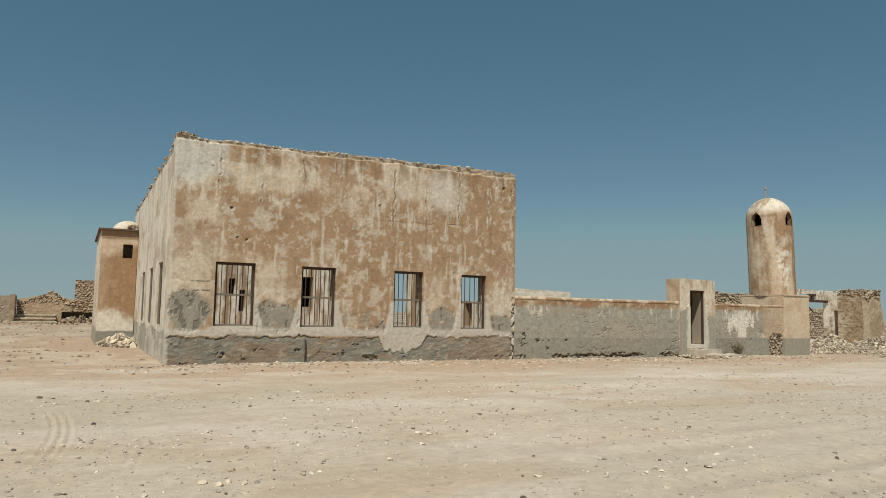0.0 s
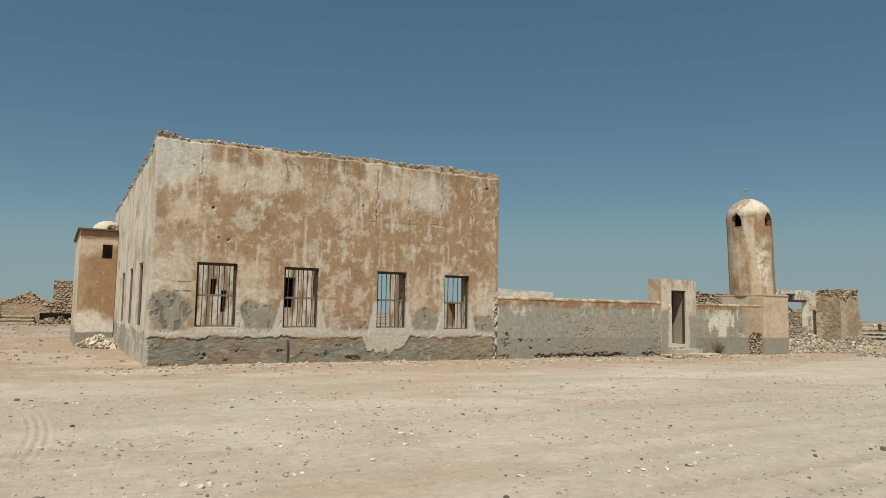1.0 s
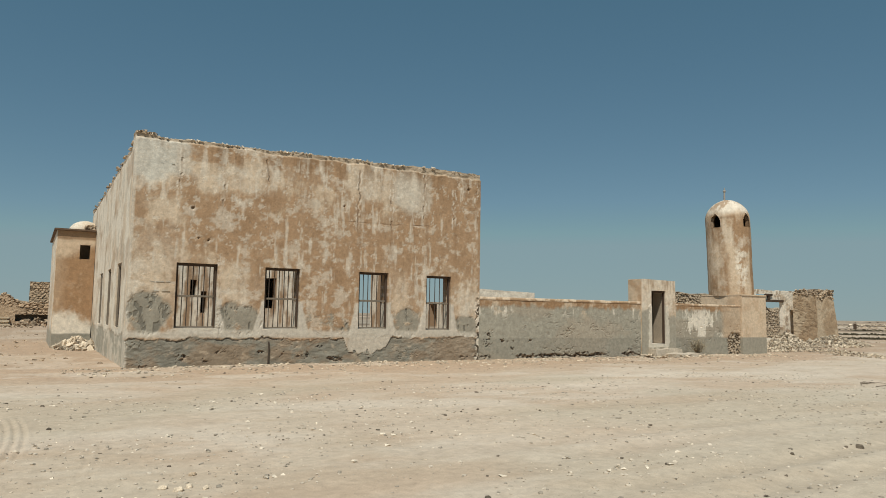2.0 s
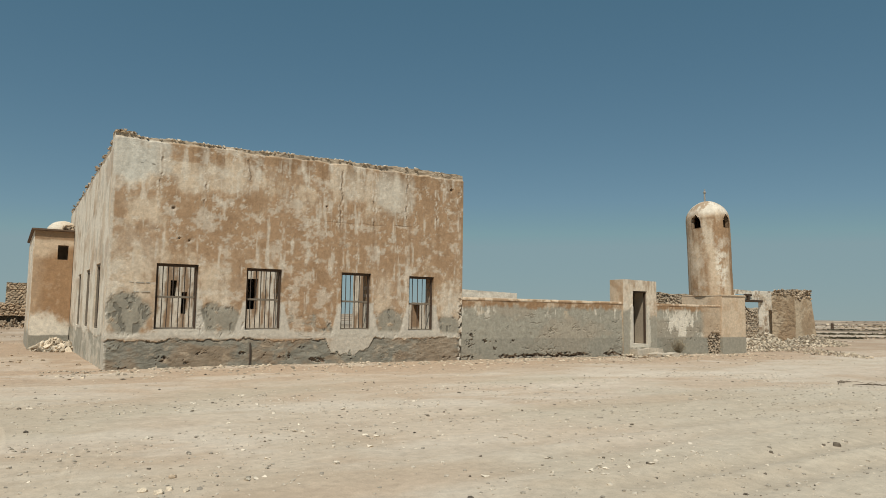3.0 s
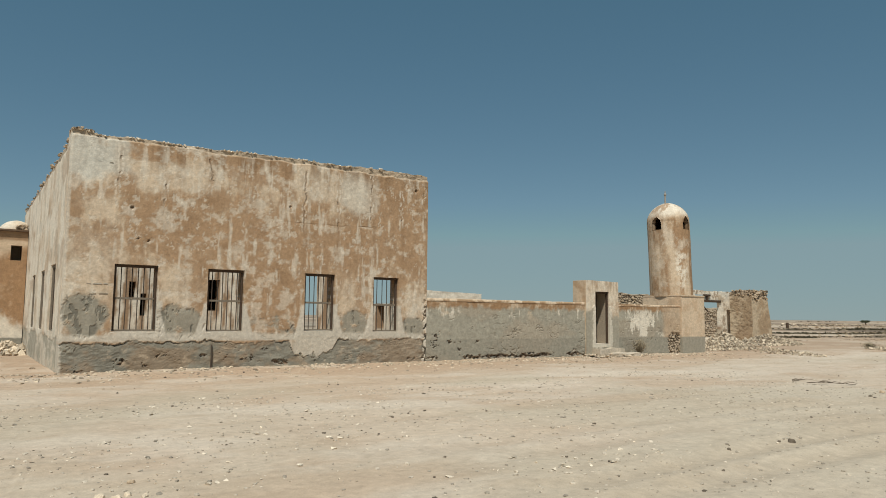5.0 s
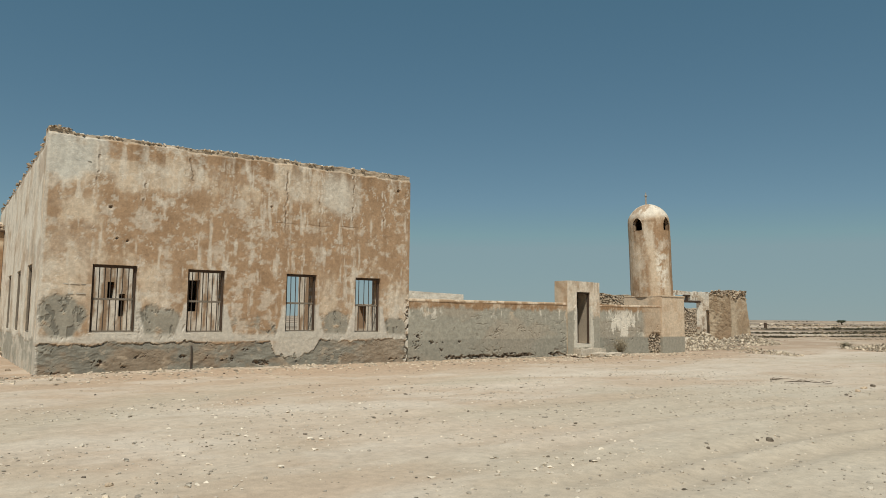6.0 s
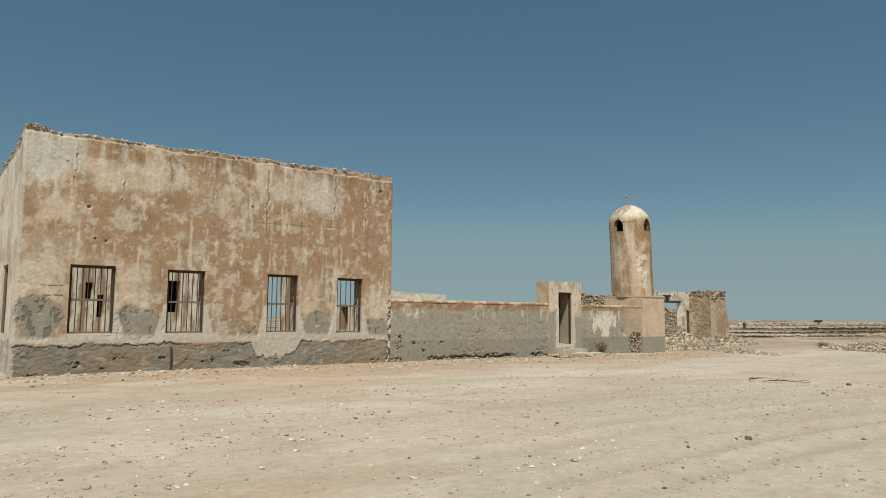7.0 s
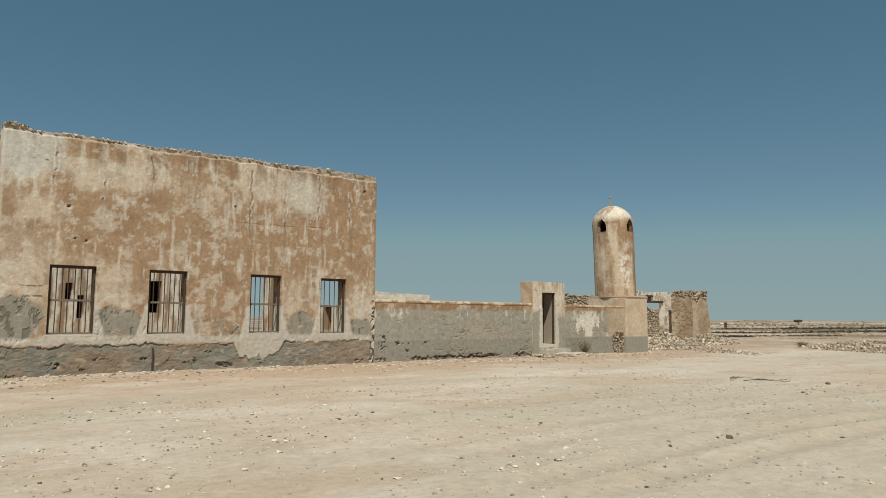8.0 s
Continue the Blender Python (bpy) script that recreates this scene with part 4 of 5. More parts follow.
# ------------------------------------------------------------ the round tower
tower = thing("minaret_tower", "round tan plaster minaret with domed top on a square base", "tower")
TX, TY = 24.08, 1.05


def paint_base(u, z):
    mid = fbm(u * 1.8, z * 1.6, 221, 6, 0.68)
    tone = mix(CREAM * 1.08, BROWN * 1.2, smooth(0.45, 0.66, mid) * 0.4) * (0.85 + 0.3 * fbm(u * 10, z * 9, 223, 5, 0.7))[..., None]
    return mix(tone, GREY * (0.95 + 0.2 * mid[..., None]), (1 - smooth(0.69, 0.71, z)) * 0.95), 0.015 * (mid - 0.5)


part("base_front", wall_mesh("base_front", 1.55, lambda s: 2.42 + 0 * s, 0.3, [], paint_base, 0.045, 2.0), tower, m=pose(23.35, -0.03, 0))
part("base_side", wall_mesh("base_side", 2.03, lambda s: 2.42 + 0 * s, 0.28, [], lambda u, z: paint_base(u + 7, z), 0.05, 2.0), tower, m=Matrix.Translation((23.345, 2.02, 0)) @ pose(0, 0, 0, 0, 0, -90))
part("base_core", block_mesh("base_core", 23.6, 24.89, 0.25, 2.02, 0, 2.41, INNER, 0.02), tower)
part("base_ledge", block_mesh("base_ledge", 23.33, 24.92, -0.06, 2.04, 2.40, 2.47, material("ledge_plaster", tuple(CREAM), grain=10), 0.02, 0.008), tower)

SHAFT_TOP, ROOF_TOP = 5.72, 6.62
nth, zt = 176, np.concatenate([np.linspace(2.42, SHAFT_TOP, 84), SHAFT_TOP + (ROOF_TOP - SHAFT_TOP) * np.sin(np.linspace(0, math.pi / 2, 26))[1:]])
th = math.pi / 4 + np.linspace(0, 2 * math.pi, nth, endpoint=False)
TH, ZT = np.meshgrid(th, zt, indexing="ij")
rise = np.clip((ZT - SHAFT_TOP) / (ROOF_TOP - SHAFT_TOP), 0, 1)
radius = np.where(ZT <= SHAFT_TOP, 1.0, np.maximum(1 - rise ** 2.0, 0.0) ** 0.56)
AR = TH * 0.9
wob, mark, runs = fbm(AR * 1.2, ZT * 0.9, 231, 5), fbm(AR * 2.2, ZT * 1.3, 233, 6, 0.66), fbm(AR * 5, ZT * 0.4, 235, 4)
grit = fbm(AR * 9, ZT * 7, 239, 5, 0.72)
FRONT = (TH - 4.15 + math.pi) % (2 * math.pi) - math.pi      # angle from the side that faces the square
stain = 0.34 * mark + 0.36 * runs + 0.22 * grit + 0.04
stain = stain + 0.20 * blob(FRONT, ZT, 0.15, 4.85, 0.42, 0.75, 3, 0.4, 0.5) + 0.12 * blob(FRONT, ZT, 1.0, 3.6, 0.5, 1.4, 5, 0.4, 0.6) - 0.07 * blob(FRONT, ZT, 0.05, 3.75, 0.3, 0.7, 6, 0.6, 0.5) - 0.05 * blob(FRONT, ZT, -0.8, 4.2, 0.5, 1.6, 8, 0.4, 0.6)
tt = mix(CREAM, BROWN * 0.92, smooth(0.40, 0.62, stain) * 0.92)
tt = mix(tt, BROWN * 0.72, smooth(0.55, 0.66, runs) * smooth(4.3, 5.4, ZT) * 0.4)
tt = mix(tt, PALE * 1.04, smooth(0.50, 0.58, fbm(AR * 4, ZT * 3.4, 237, 6, 0.68)) * blob(FRONT, ZT, 0.12, 3.7, 0.34, 0.8, 7, 0.5, 0.4) * 0.85)
tt = mix(tt, PALE, smooth(0.58, 0.66, fbm(AR * 3, ZT * 2.2, 238, 6, 0.68)) * 0.3) * (0.88 + 0.24 * grit)[..., None]
tt = mix(tt, PALE * 1.08, smooth(5.85, 6.15, ZT + 0.5 * (mark - 0.5)) * 0.75)
tt = mix(tt, BROWN * 0.95, smooth(5.9, 6.3, ZT) * smooth(0.50, 0.58, fbm(AR * 2.5, ZT * 2.5, 236, 5, 0.65)) * 0.75)
tt = mix(tt, BROWN * 0.5, np.exp(-((ZT - SHAFT_TOP - 0.03) / 0.04) ** 2) * smooth(0.45, 0.6, mark) * 0.4)
radius = radius + (0.04 * (wob - 0.5) + 0.03 * (mark - 0.5) + 0.02 * (grit - 0.5)) * np.where(radius > 0.05, 1, 0)
AX, AY = 0.80, 0.97
cells_t, cells_z = (th + math.pi / nth), (zt[:-1] + zt[1:]) / 2
open_cells = np.zeros((nth, len(zt) - 1), bool)
for face_way in (math.pi, math.pi * 1.5):
    off = np.abs((cells_t - face_way + math.pi) % (2 * math.pi) - math.pi)[:, None]
    half = 0.235 * (1 - smooth(5.62, 6.0, cells_z)[None] ** 1.2) + 0.03 * (np.abs(np.sin(cells_z * 17.0)))[None]
    open_cells |= (off < half) & ((cells_z > 5.36) & (cells_z < 5.97))[None]
ti = np.arange(TH.size).reshape(TH.shape)
lean_x, lean_y = -0.016 * (ZT - 2.4), 0.021 * (ZT - 2.4)
outer = np.stack([TX + lean_x + AX * radius * np.cos(TH), TY + lean_y + AY * radius * np.sin(TH), ZT], -1).reshape(-1, 3)
inner_r = np.maximum(radius - 0.2, 0.0)
inner = np.stack([TX + lean_x + AX * inner_r * np.cos(TH), TY + lean_y + AY * inner_r * np.sin(TH), np.minimum(ZT, ROOF_TOP - 0.18)], -1).reshape(-1, 3)
i, j = np.nonzero(~open_cells)
i2 = (i + 1) % nth
f_out = np.stack([ti[i, j], ti[i2, j], ti[i2, j + 1], ti[i, j + 1]], 1)
f_in = f_out[:, ::-1] + TH.size
rims = []
closed = ~open_cells
for i, j in zip(*np.nonzero(open_cells)):
    k = (i + 1) % nth
    if closed[i - 1, j]:
        rims.append([ti[i, j], ti[i, j + 1], ti[i, j + 1] + TH.size, ti[i, j] + TH.size])
    if closed[k, j]:
        rims.append([ti[k, j + 1], ti[k, j], ti[k, j] + TH.size, ti[k, j + 1] + TH.size])
    if closed[i, j - 1]:
        rims.append([ti[k, j], ti[i, j], ti[i, j] + TH.size, ti[k, j] + TH.size])
    if closed[i, j + 1]:
        rims.append([ti[i, j + 1], ti[k, j + 1], ti[k, j + 1] + TH.size, ti[i, j + 1] + TH.size])
# the inner skin is coloured near black: painted shade behind the openings
part("shaft", mesh_of("shaft", np.concatenate([outer, inner]), np.concatenate([f_out, f_in, np.array(rims)]), PLASTER, np.concatenate([tt.reshape(-1, 3), tt.reshape(-1, 3) * 0 + BROWN * 0.3]), True), tower, "stained round shaft with arched openings under the dome")
TX, TY = TX - 0.07, TY + 0.09
FINIAL = material("weathered_finial", (0.30, 0.275, 0.24), grain=30)
TX -= 0.06
fin = part("finial", rod_mesh("finial", [(TX - 0.06, TY, 6.55), (TX - 0.06, TY, 6.8), (TX - 0.055, TY, 7.02)], 0.042, FINIAL, 10, 0.032), tower, "short post on the dome")
bm = bmesh.new()
bmesh.ops.create_uvsphere(bm, u_segments=12, v_segments=8, radius=0.062)
bmesh.ops.translate(bm, verts=bm.verts, vec=(TX - 0.055, TY, 7.0))
part("finial_knob", from_bm("finial_knob", bm, FINIAL, True), fin)
part("finial_tip", rod_mesh("finial_tip", [(TX - 0.055, TY, 7.03), (TX - 0.055, TY, 7.15)], 0.03, FINIAL, 8, 0.018), fin)

# ------------------------------------------------------------ ruins beyond the tower
def plain_tone(seed, a=DUST * 1.05, b=BROWN):
    def paint(u, z):
        mid = fbm(u * 1.6, z * 1.8, seed, 5, 0.6)
        return mix(a, b, smooth(0.42, 0.64, mid) * 0.7), 0.05 * (mid - 0.5) + 0.03 * (fbm(u * 5, z * 5, seed + 2, 3) - 0.5)
    return paint


def rubble_paint(seed, size=0.2, base=DUST, deep=0.07, earth=0.0):
    """Bare stones with dark open joints."""
    def paint(u, z):
        rock, which = stony(u, z, size, seed)
        fine = fbm(u * 8, z * 8, seed + 5, 4, 0.7)
        smear = earth * smooth(0.46, 0.58, fbm(u * 0.7, z * 1.1, seed + 12, 4, 0.6) + 0.10 * (1.2 - z))
        rock, which = rock * (1 - smear) + smear * (0.6 + 0.4 * fine), which * (1 - 0.7 * smear) + 0.35 * smear
        tone = mix(base * 0.42, base * 1.1, rock * (0.45 + 0.55 * which)) * (0.8 + 0.4 * fine)[..., None]
        return tone, deep * rock * (0.5 + 0.7 * which) + 0.08 * (fbm(u * 1.1, z * 1.1, seed + 7, 3) - 0.5)
    return paint


ruin = thing("ruined_house", "collapsed stone house with plastered pillar and wooden lintel", "ruin")
def earth_paint(seed, groove, stone_from):
    """Eroded earth plaster with level grooves; bare stones show above the height stone_from."""
    def paint(u, z):
        mid, fine = fbm(u * 1.4, z * 1.2, seed, 5, 0.6), fbm(u * 7, z * 7, seed + 3, 5, 0.7)
        cut = fbm(u * 4.5 + 2 * z, z * 8, seed + 5, 5, 0.7)
        tone = mix(np.array((0.50, 0.395, 0.275)), np.array((0.38, 0.275, 0.175)), smooth(0.4, 0.62, mid + 0.25 * (u - 0.8)))
        tone = mix(tone, np.array((0.17, 0.115, 0.07)), smooth(0.54, 0.66, cut) * groove)
        tone = tone * (0.8 + 0.4 * fine)[..., None]
        rock, which = stony(u, z, 0.2, seed)
        bare = smooth(-0.05, 0.05, z - stone_from - 0.5 * (fbm(u * 1.6, z * 1.2, seed + 9, 4) - 0.5))
        tone = mix(tone, mix(np.array((0.09, 0.06, 0.038)), CREAM * 1.1, rock * (0.35 + 0.65 * which)), bare * 0.95)
        return tone, 0.10 * (mid - 0.5) + groove * 0.05 * (0.5 - cut) + bare * (0.14 * rock * which - 0.05)
    return paint


def battered(me, length, high, out):
    """Lets a wall's far end spread towards its foot."""
    for v in me.vertices:
        v.co.x += out * max(0.0, v.co.x / length) * max(0.0, 1 - v.co.z / high) ** 1.3
    return me


def limewash(u, z):
    mid, fine = fbm(u * 1.6, z * 1.8, 243, 5, 0.6), fbm(u * 6, z * 6, 244, 5, 0.7)
    tone = mix(PALE * 1.1, CREAM * 0.8, smooth(0.50, 0.66, mid) * 0.8)
    tone = mix(tone, BROWN * 0.75, smooth(0.55, 0.66, fbm(u * 3, z * 2.4, 246, 5, 0.68)) * 0.7)
    return tone * (0.84 + 0.32 * fine)[..., None], 0.05 * (mid - 0.5) + 0.03 * (fine - 0.5)


part("pillar_wall", wall_mesh("pillar_wall", 5.3, lambda s: 3.24 + 0.09 * (fbm(s * 2, s * 0, 241, 3) - 0.5) + 0.06 * (fbm(s * 7, s * 0, 242, 2) - 0.5), 0.2, [(0.02, 3.42, 0.3, 2.55), (0.9, 2.05, 2.66, 3.0)],
                              limewash, 0.045, 3.08), ruin, "whitewashed pillar and beam", m=pose(35.1, 8.5, 0))
part("lintel", block_mesh("lintel", 35.0, 38.6, 8.42, 8.56, 2.52, 2.66, WOOD, 0.01), ruin, "dark wooden lintel")
part("stub_beam", block_mesh("stub_beam", 36.86, 37.5, 8.41, 8.56, 2.90, 3.02, WOOD, 0.01), ruin)
part("stub_post", block_mesh("stub_post", 37.12, 37.3, 8.43, 8.55, 2.66, 2.90, WOOD, 0.01), ruin)
part("brace", rod_mesh("brace", [(36.7, 8.5, 2.45), (37.05, 8.5, 2.1), (37.25, 8.5, 1.95)], 0.05, WOOD, 6, 0.04), ruin, "slanting dark pole")
part("buttress", battered(wall_mesh("buttress", 1.75, lambda s: 3.2 + 0.16 * (fbm(s * 2, s * 0, 245, 3) - 0.5), 1.45, [], earth_paint(247, 0.25, 2.78), 0.035, 2.0), 1.75, 3.2, 0.6), ruin, "eroded earth-plastered wall end", m=pose(38.9, 6.5, 0))
part("bare_side", wall_mesh("bare_side", 1.5, lambda s: 3.12 + 0.15 * (fbm(s * 3, s * 0, 257, 3) - 0.5), 0.1, [], earth_paint(31, 0.7, 2.95), 0.03, 2.0), ruin, "bare brown furrowed face", "", Matrix.Translation((38.86, 8.0, 0)) @ pose(0, 0, 0, 0, 0, -90))
part("top_rubble", stones_mesh("top_rubble", np.stack([rng.uniform(38.85, 40.7, 240), rng.uniform(6.45, 7.9, 240), rng.uniform(3.08, 3.3, 240)], 1), rng.uniform(0.05, 0.13, 240), STONE, CHIPS, 0.65), ruin, "", "stuff")
part("rear_wall", wall_mesh("rear_wall", 11.0, lambda s: 2.3 + 0.3 * (fbm(s * 1.2, s * 0, 249, 4, 0.65) - 0.5), 0.5, [], rubble_paint(33, 0.24, DUST * 0.95, 0.1), 0.05, 1.5), ruin, "dry-stone rear wall", m=pose(40.0, 14.3, 0))


def heap(name, label, cx, cy, rx, ry, high, count, lo, hi, mat, turn=0.0):
    """A low heap of broken stones on the ground."""
    r, t = np.sqrt(rng.random(count)), rng.uniform(0, 2 * math.pi, count)
    u, v = r * np.cos(t), r * np.sin(t)
    z = high * (1 - r) * rng.uniform(0.5, 1.0, count)
    c, s = math.cos(turn), math.sin(turn)
    x, y = cx + rx * u * c - ry * v * s, cy + rx * u * s + ry * v * c
    size = lo * (hi * 1.25 / lo) ** (rng.random(count) ** 1.5)
    ob = part(name, stones_mesh(name, np.stack([x, y, z + ground_height(x, y) + size * 0.15], 1), size, mat, CHIPS, 0.7, False))
    return tagged(ob, label, "rubble", kind="stuff")


heap("rubble_heap", "heap of pale broken stones beside the tower", 31.0, 3.2, 5.0, 1.2, 0.95, 3200, 0.02, 0.10, PALE_STONE, 0.55)
heap("rubble_heap", "spread of loose pale stones below the ruined house", 36.9, 4.4, 4.4, 1.4, 0.7, 2800, 0.02, 0.10, PALE_STONE, 0.15)
heap("rubble_heap", "thin tail of scattered stones on sand", 28.4, -1.0, 3.8, 0.8, 0.22, 900, 0.015, 0.08, PALE_STONE, 1.07)
heap("rubble_heap", "broken plaster and stones at the annex foot", -0.5, 9.8, 0.8, 1.2, 0.45, 420, 0.025, 0.19, PALE_STONE)
heap("rubble_heap", "long low bank of tumbled stones on the plain", 35.4, -4.6, 4.4, 1.0, 0.5, 2600, 0.02, 0.09, PALE_STONE, 1.05)
heap("rubble_heap", "low bank of tumbled stones farther off", 46, -5.0, 6.0, 1.3, 0.45, 1400, 0.03, 0.15, STONE, 1.05)
yard_b = thing("inner_wall", "low sunlit plaster wall with a niche inside the courtyard", "wall")
part("wall_face", wall_mesh("inner_wall", 3.4, lambda s: 1.98 + 0.05 * (fbm(s * 1.5, s * 0, 69, 3) - 0.5), 0.35, [(0.75, 1.35, 0.3, 1.9)], paint_inside, 0.06, 1.94), yard_b,
     m=Matrix.Translation((13.0, 8.6, 0)) @ pose(0, 0, 0, 0, 0, -90))
part("niche_back", block_mesh("niche_back", 13.36, 13.6, 5.2, 8.6, 0, 1.9, INNER, 0.02), yard_b)

# a broken wall and stones behind the fence
yard = thing("yard_wall", "long pale plastered wall behind the courtyard", "wall")
part("wall_face", wall_mesh("yard_wall", 4.4, lambda s: 2.676 - 0.03 * s + 0.03 * (fbm(s * 3, s * 0, 251, 3) - 0.5), 0.4, [], plain_tone(253, PALE * 1.12, PALE * 0.85), 0.06, 2.2), yard, m=pose(14.4, 8, 0))
low = thing("yard_ruin", "broken rubble wall inside the courtyard", "wall")
part("core", wall_mesh("yard_core", 5.2, lambda s: 2.72 + 0.22 * (fbm(s * 1.6, s * 0, 255, 4, 0.65) - 0.5), 0.45, [], rubble_paint(35, 0.2, DUST, 0.1), 0.04, 1.8), low, m=pose(25.4, 6.05, 0))

# ------------------------------------------------------------ ruins behind the annex
west = thing("ruined_compound", "tumbledown dry-stone house walls on the far side", "ruin")


def west_top(x):
    return np.interp(x, [-7.2, -5.9, -5.6, -3.6, -3.0, -2.6, -0.5, 2.0], [2.0, 2.0, 1.6, 2.5, 2.1, 1.85, 1.9, 1.9]) + 0.12 * (fbm(x * 2.2, x * 0, 261, 3) - 0.5)


part("wall_core", wall_mesh("wall_core", 7.0, lambda s: west_top(s - 5.8) - 0.12, 0.5, [(2.9, 5.2, 0.35, 0.85)], rubble_paint(37, 0.27, DUST * np.array((1.15, 1.05, 0.96)), 0.12, 1.0), 0.06, 1.0), west, "loosely stacked brown stone wall", m=pose(-5.8, 41.2, 0.1))
pts = np.stack([rng.uniform(-5.7, 1.0, 150), rng.uniform(41.1, 41.6, 150), np.zeros(150)], 1)
pts[:, 2] = west_top(pts[:, 0]) - 0.02
part("loose_rubble", stones_mesh("loose_rubble", pts, rng.uniform(0.05, 0.16, 150), STONE, CHIPS, 0.6), west, "", "stuff")
part("end_block", wall_mesh("end_block", 2.6, lambda s: 2.05 + 0.15 * (fbm(s * 2, s * 0, 267, 3) - 0.5), 1.8, [], rubble_paint(41, 0.3, DUST * 0.95, 0.07, 1.0), 0.06, 1.0), west, "earth-plastered stub wall", m=pose(-8.45, 39.7, 0))
part("end_post", block_mesh("end_post", -6.15, -5.85, 39.4, 39.8, 0, 2.15, material("mud_plaster", (0.34, 0.25, 0.165), grain=6, bump=0.8), 0.0, 0.05, 5), west)
part("rear_block", wall_mesh("rear_block", 4.1, lambda s: 3.42 + 0.15 * (fbm(s * 3, s * 0, 265, 3) - 0.5), 1.6, [], rubble_paint(39, 0.24, DUST * np.array((1.15, 1.06, 0.97)), 0.08, 0.8), 0.06, 2.0), west, m=pose(-2.1, 43.0, 0))
BENCH = material("bench_plaster", (0.52, 0.42, 0.30), grain=8, bump=0.7)
for n in range(3):
    step = part("bench_step", block_mesh("bench_step", -5.95, -3.35 + 0.06 * n, 40.4 - 0.45 * n, 41.1, 0.0, 0.66 - 0.24 * n, BENCH, 0.0, 0.05, 8), west)
    part("tread", block_mesh("tread", -6.05, -3.28 + 0.06 * n, 40.28 - 0.45 * n, 41.05, 0.66 - 0.24 * n, 0.76 - 0.24 * n, BENCH, 0.0, 0.05, 8), step)
heap("rubble_heap", "scattered stones before the far ruins", -3.4, 37.0, 4.6, 1.6, 0.1, 160, 0.03, 0.12, STONE)
# filler block added behind the wall gap, dark in colour to stand for its shade
part("dark_gap_filler", block_mesh("dark_gap_filler", -3.4, 0.0, 41.85, 42.2, 0, 1.2, DARK_ROCK, 0.0, 0.05, 4), west)
heap("rubble_heap", "fallen stones inside the far wall gap", -1.6, 40.9, 1.6, 0.7, 0.6, 120, 0.08, 0.22, STONE)

# ------------------------------------------------------------ distance: low field walls, scrub, a lone tree
bankrng = np.random.default_rng(21)


def bank(name, label, x0, y0, x1, y1, count, lo, hi, mat, wide=0.5):
    t = bankrng.random(count * 2)
    t = t[fbm(t * abs(x1 - x0) * 0.35, t * 0 + y0, 273, 4, 0.65) > 0.47]
    count = len(t)
    x = x0 + (x1 - x0) * t + bankrng.normal(0, wide, count)
    y = y0 + (y1 - y0) * t + bankrng.normal(0, wide, count)
    s = bankrng.uniform(lo, hi, count)
    tagged(part(name, stones_mesh(name, np.stack([x, y, ground_height(x, y) + s * 0.1], 1), s, mat, CHIPS, 0.38)), label, "stones", kind="stuff")


for x0, y0, x1, y1, n, lo, hi, wide in ((46, 9, 80, 3, 380, 0.03, 0.14, 0.8), (54, 15, 95, 6, 500, 0.04, 0.17, 1.2), (70, 18, 130, 14, 500, 0.05, 0.22, 2.0), (100, 38, 170, 30, 420, 0.08, 0.3, 3.0),
                                         (85, 22, 150, 12, 420, 0.07, 0.25, 2.2), (140, 62, 260, 40, 420, 0.15, 0.5, 4.0), (200, 90, 420, 60, 320, 0.2, 0.7, 6.0)):
    bank("field_bank", "broken low line of stones across the plain", x0, y0, x1, y1, n, lo, hi, STONE, wide)
bank("field_wall", "pale ruined field wall far off", 180, 100, 380, 90, 420, 0.3, 0.8, PALE_STONE, 2.0)


SCRUB = material("dark_scrub", (0.085, 0.072, 0.045), grain=3, island=0.5)
for x0, y0, x1, y1, wide, count, leaf, high in ((69, 23, 84, 17.5, 1.6, 2200, 0.10, 0.12), (53.5, 13.6, 57, 12.4, 0.9, 800, 0.09, 0.12), (58, 13.5, 70, 10.2, 0.6, 1100, 0.07, 0.07), (100, 40, 122, 33, 2.6, 1300, 0.14, 0.12),
                                                (88, 21, 104, 14, 2.8, 1900, 0.11, 0.15), (118, 36, 156, 26, 6.0, 4200, 0.17, 0.2), (165, 78, 250, 66, 5.0, 420, 0.2, 0.12), (260, 134, 440, 137, 12.0, 300, 0.3, 0.2),
                                                (560, 330, 1050, 360, 25.0, 150, 0.7, 0.6)):
    t, side_step = bankrng.random(count), bankrng.normal(0, 1, count)
    keep = fbm(t * 9, t * 0 + x0, 275, 4, 0.7) + 0.10 * bankrng.normal(0, 1, count) > 0.47
    t, side_step = t[keep], side_step[keep]
    way = np.array((x1 - x0, y1 - y0)) / math.hypot(x1 - x0, y1 - y0)
    x = x0 + (x1 - x0) * t - way[1] * side_step * wide * 0.5
    y = y0 + (y1 - y0) * t + way[0] * side_step * wide * 0.5
    base = np.stack([x, y, ground_height(x, y) + high * bankrng.random(len(x)) ** 2], 1)
    a, b = bankrng.normal(0, leaf, (len(x), 3)), bankrng.normal(0, leaf * 0.5, (len(x), 3)) + np.array((0, 0, leaf * 0.5))
    a[:, 2] *= 0.3
    corners = np.stack([base - a, base + b, base + a * 0.8, base - b * 0.6], 1).reshape(-1, 3)
    tagged(part("desert_scrub", mesh_of("desert_scrub", corners, np.arange(len(corners)).reshape(-1, 4), SCRUB)), "dark low desert scrub in a broken strip", "scrub", kind="stuff")


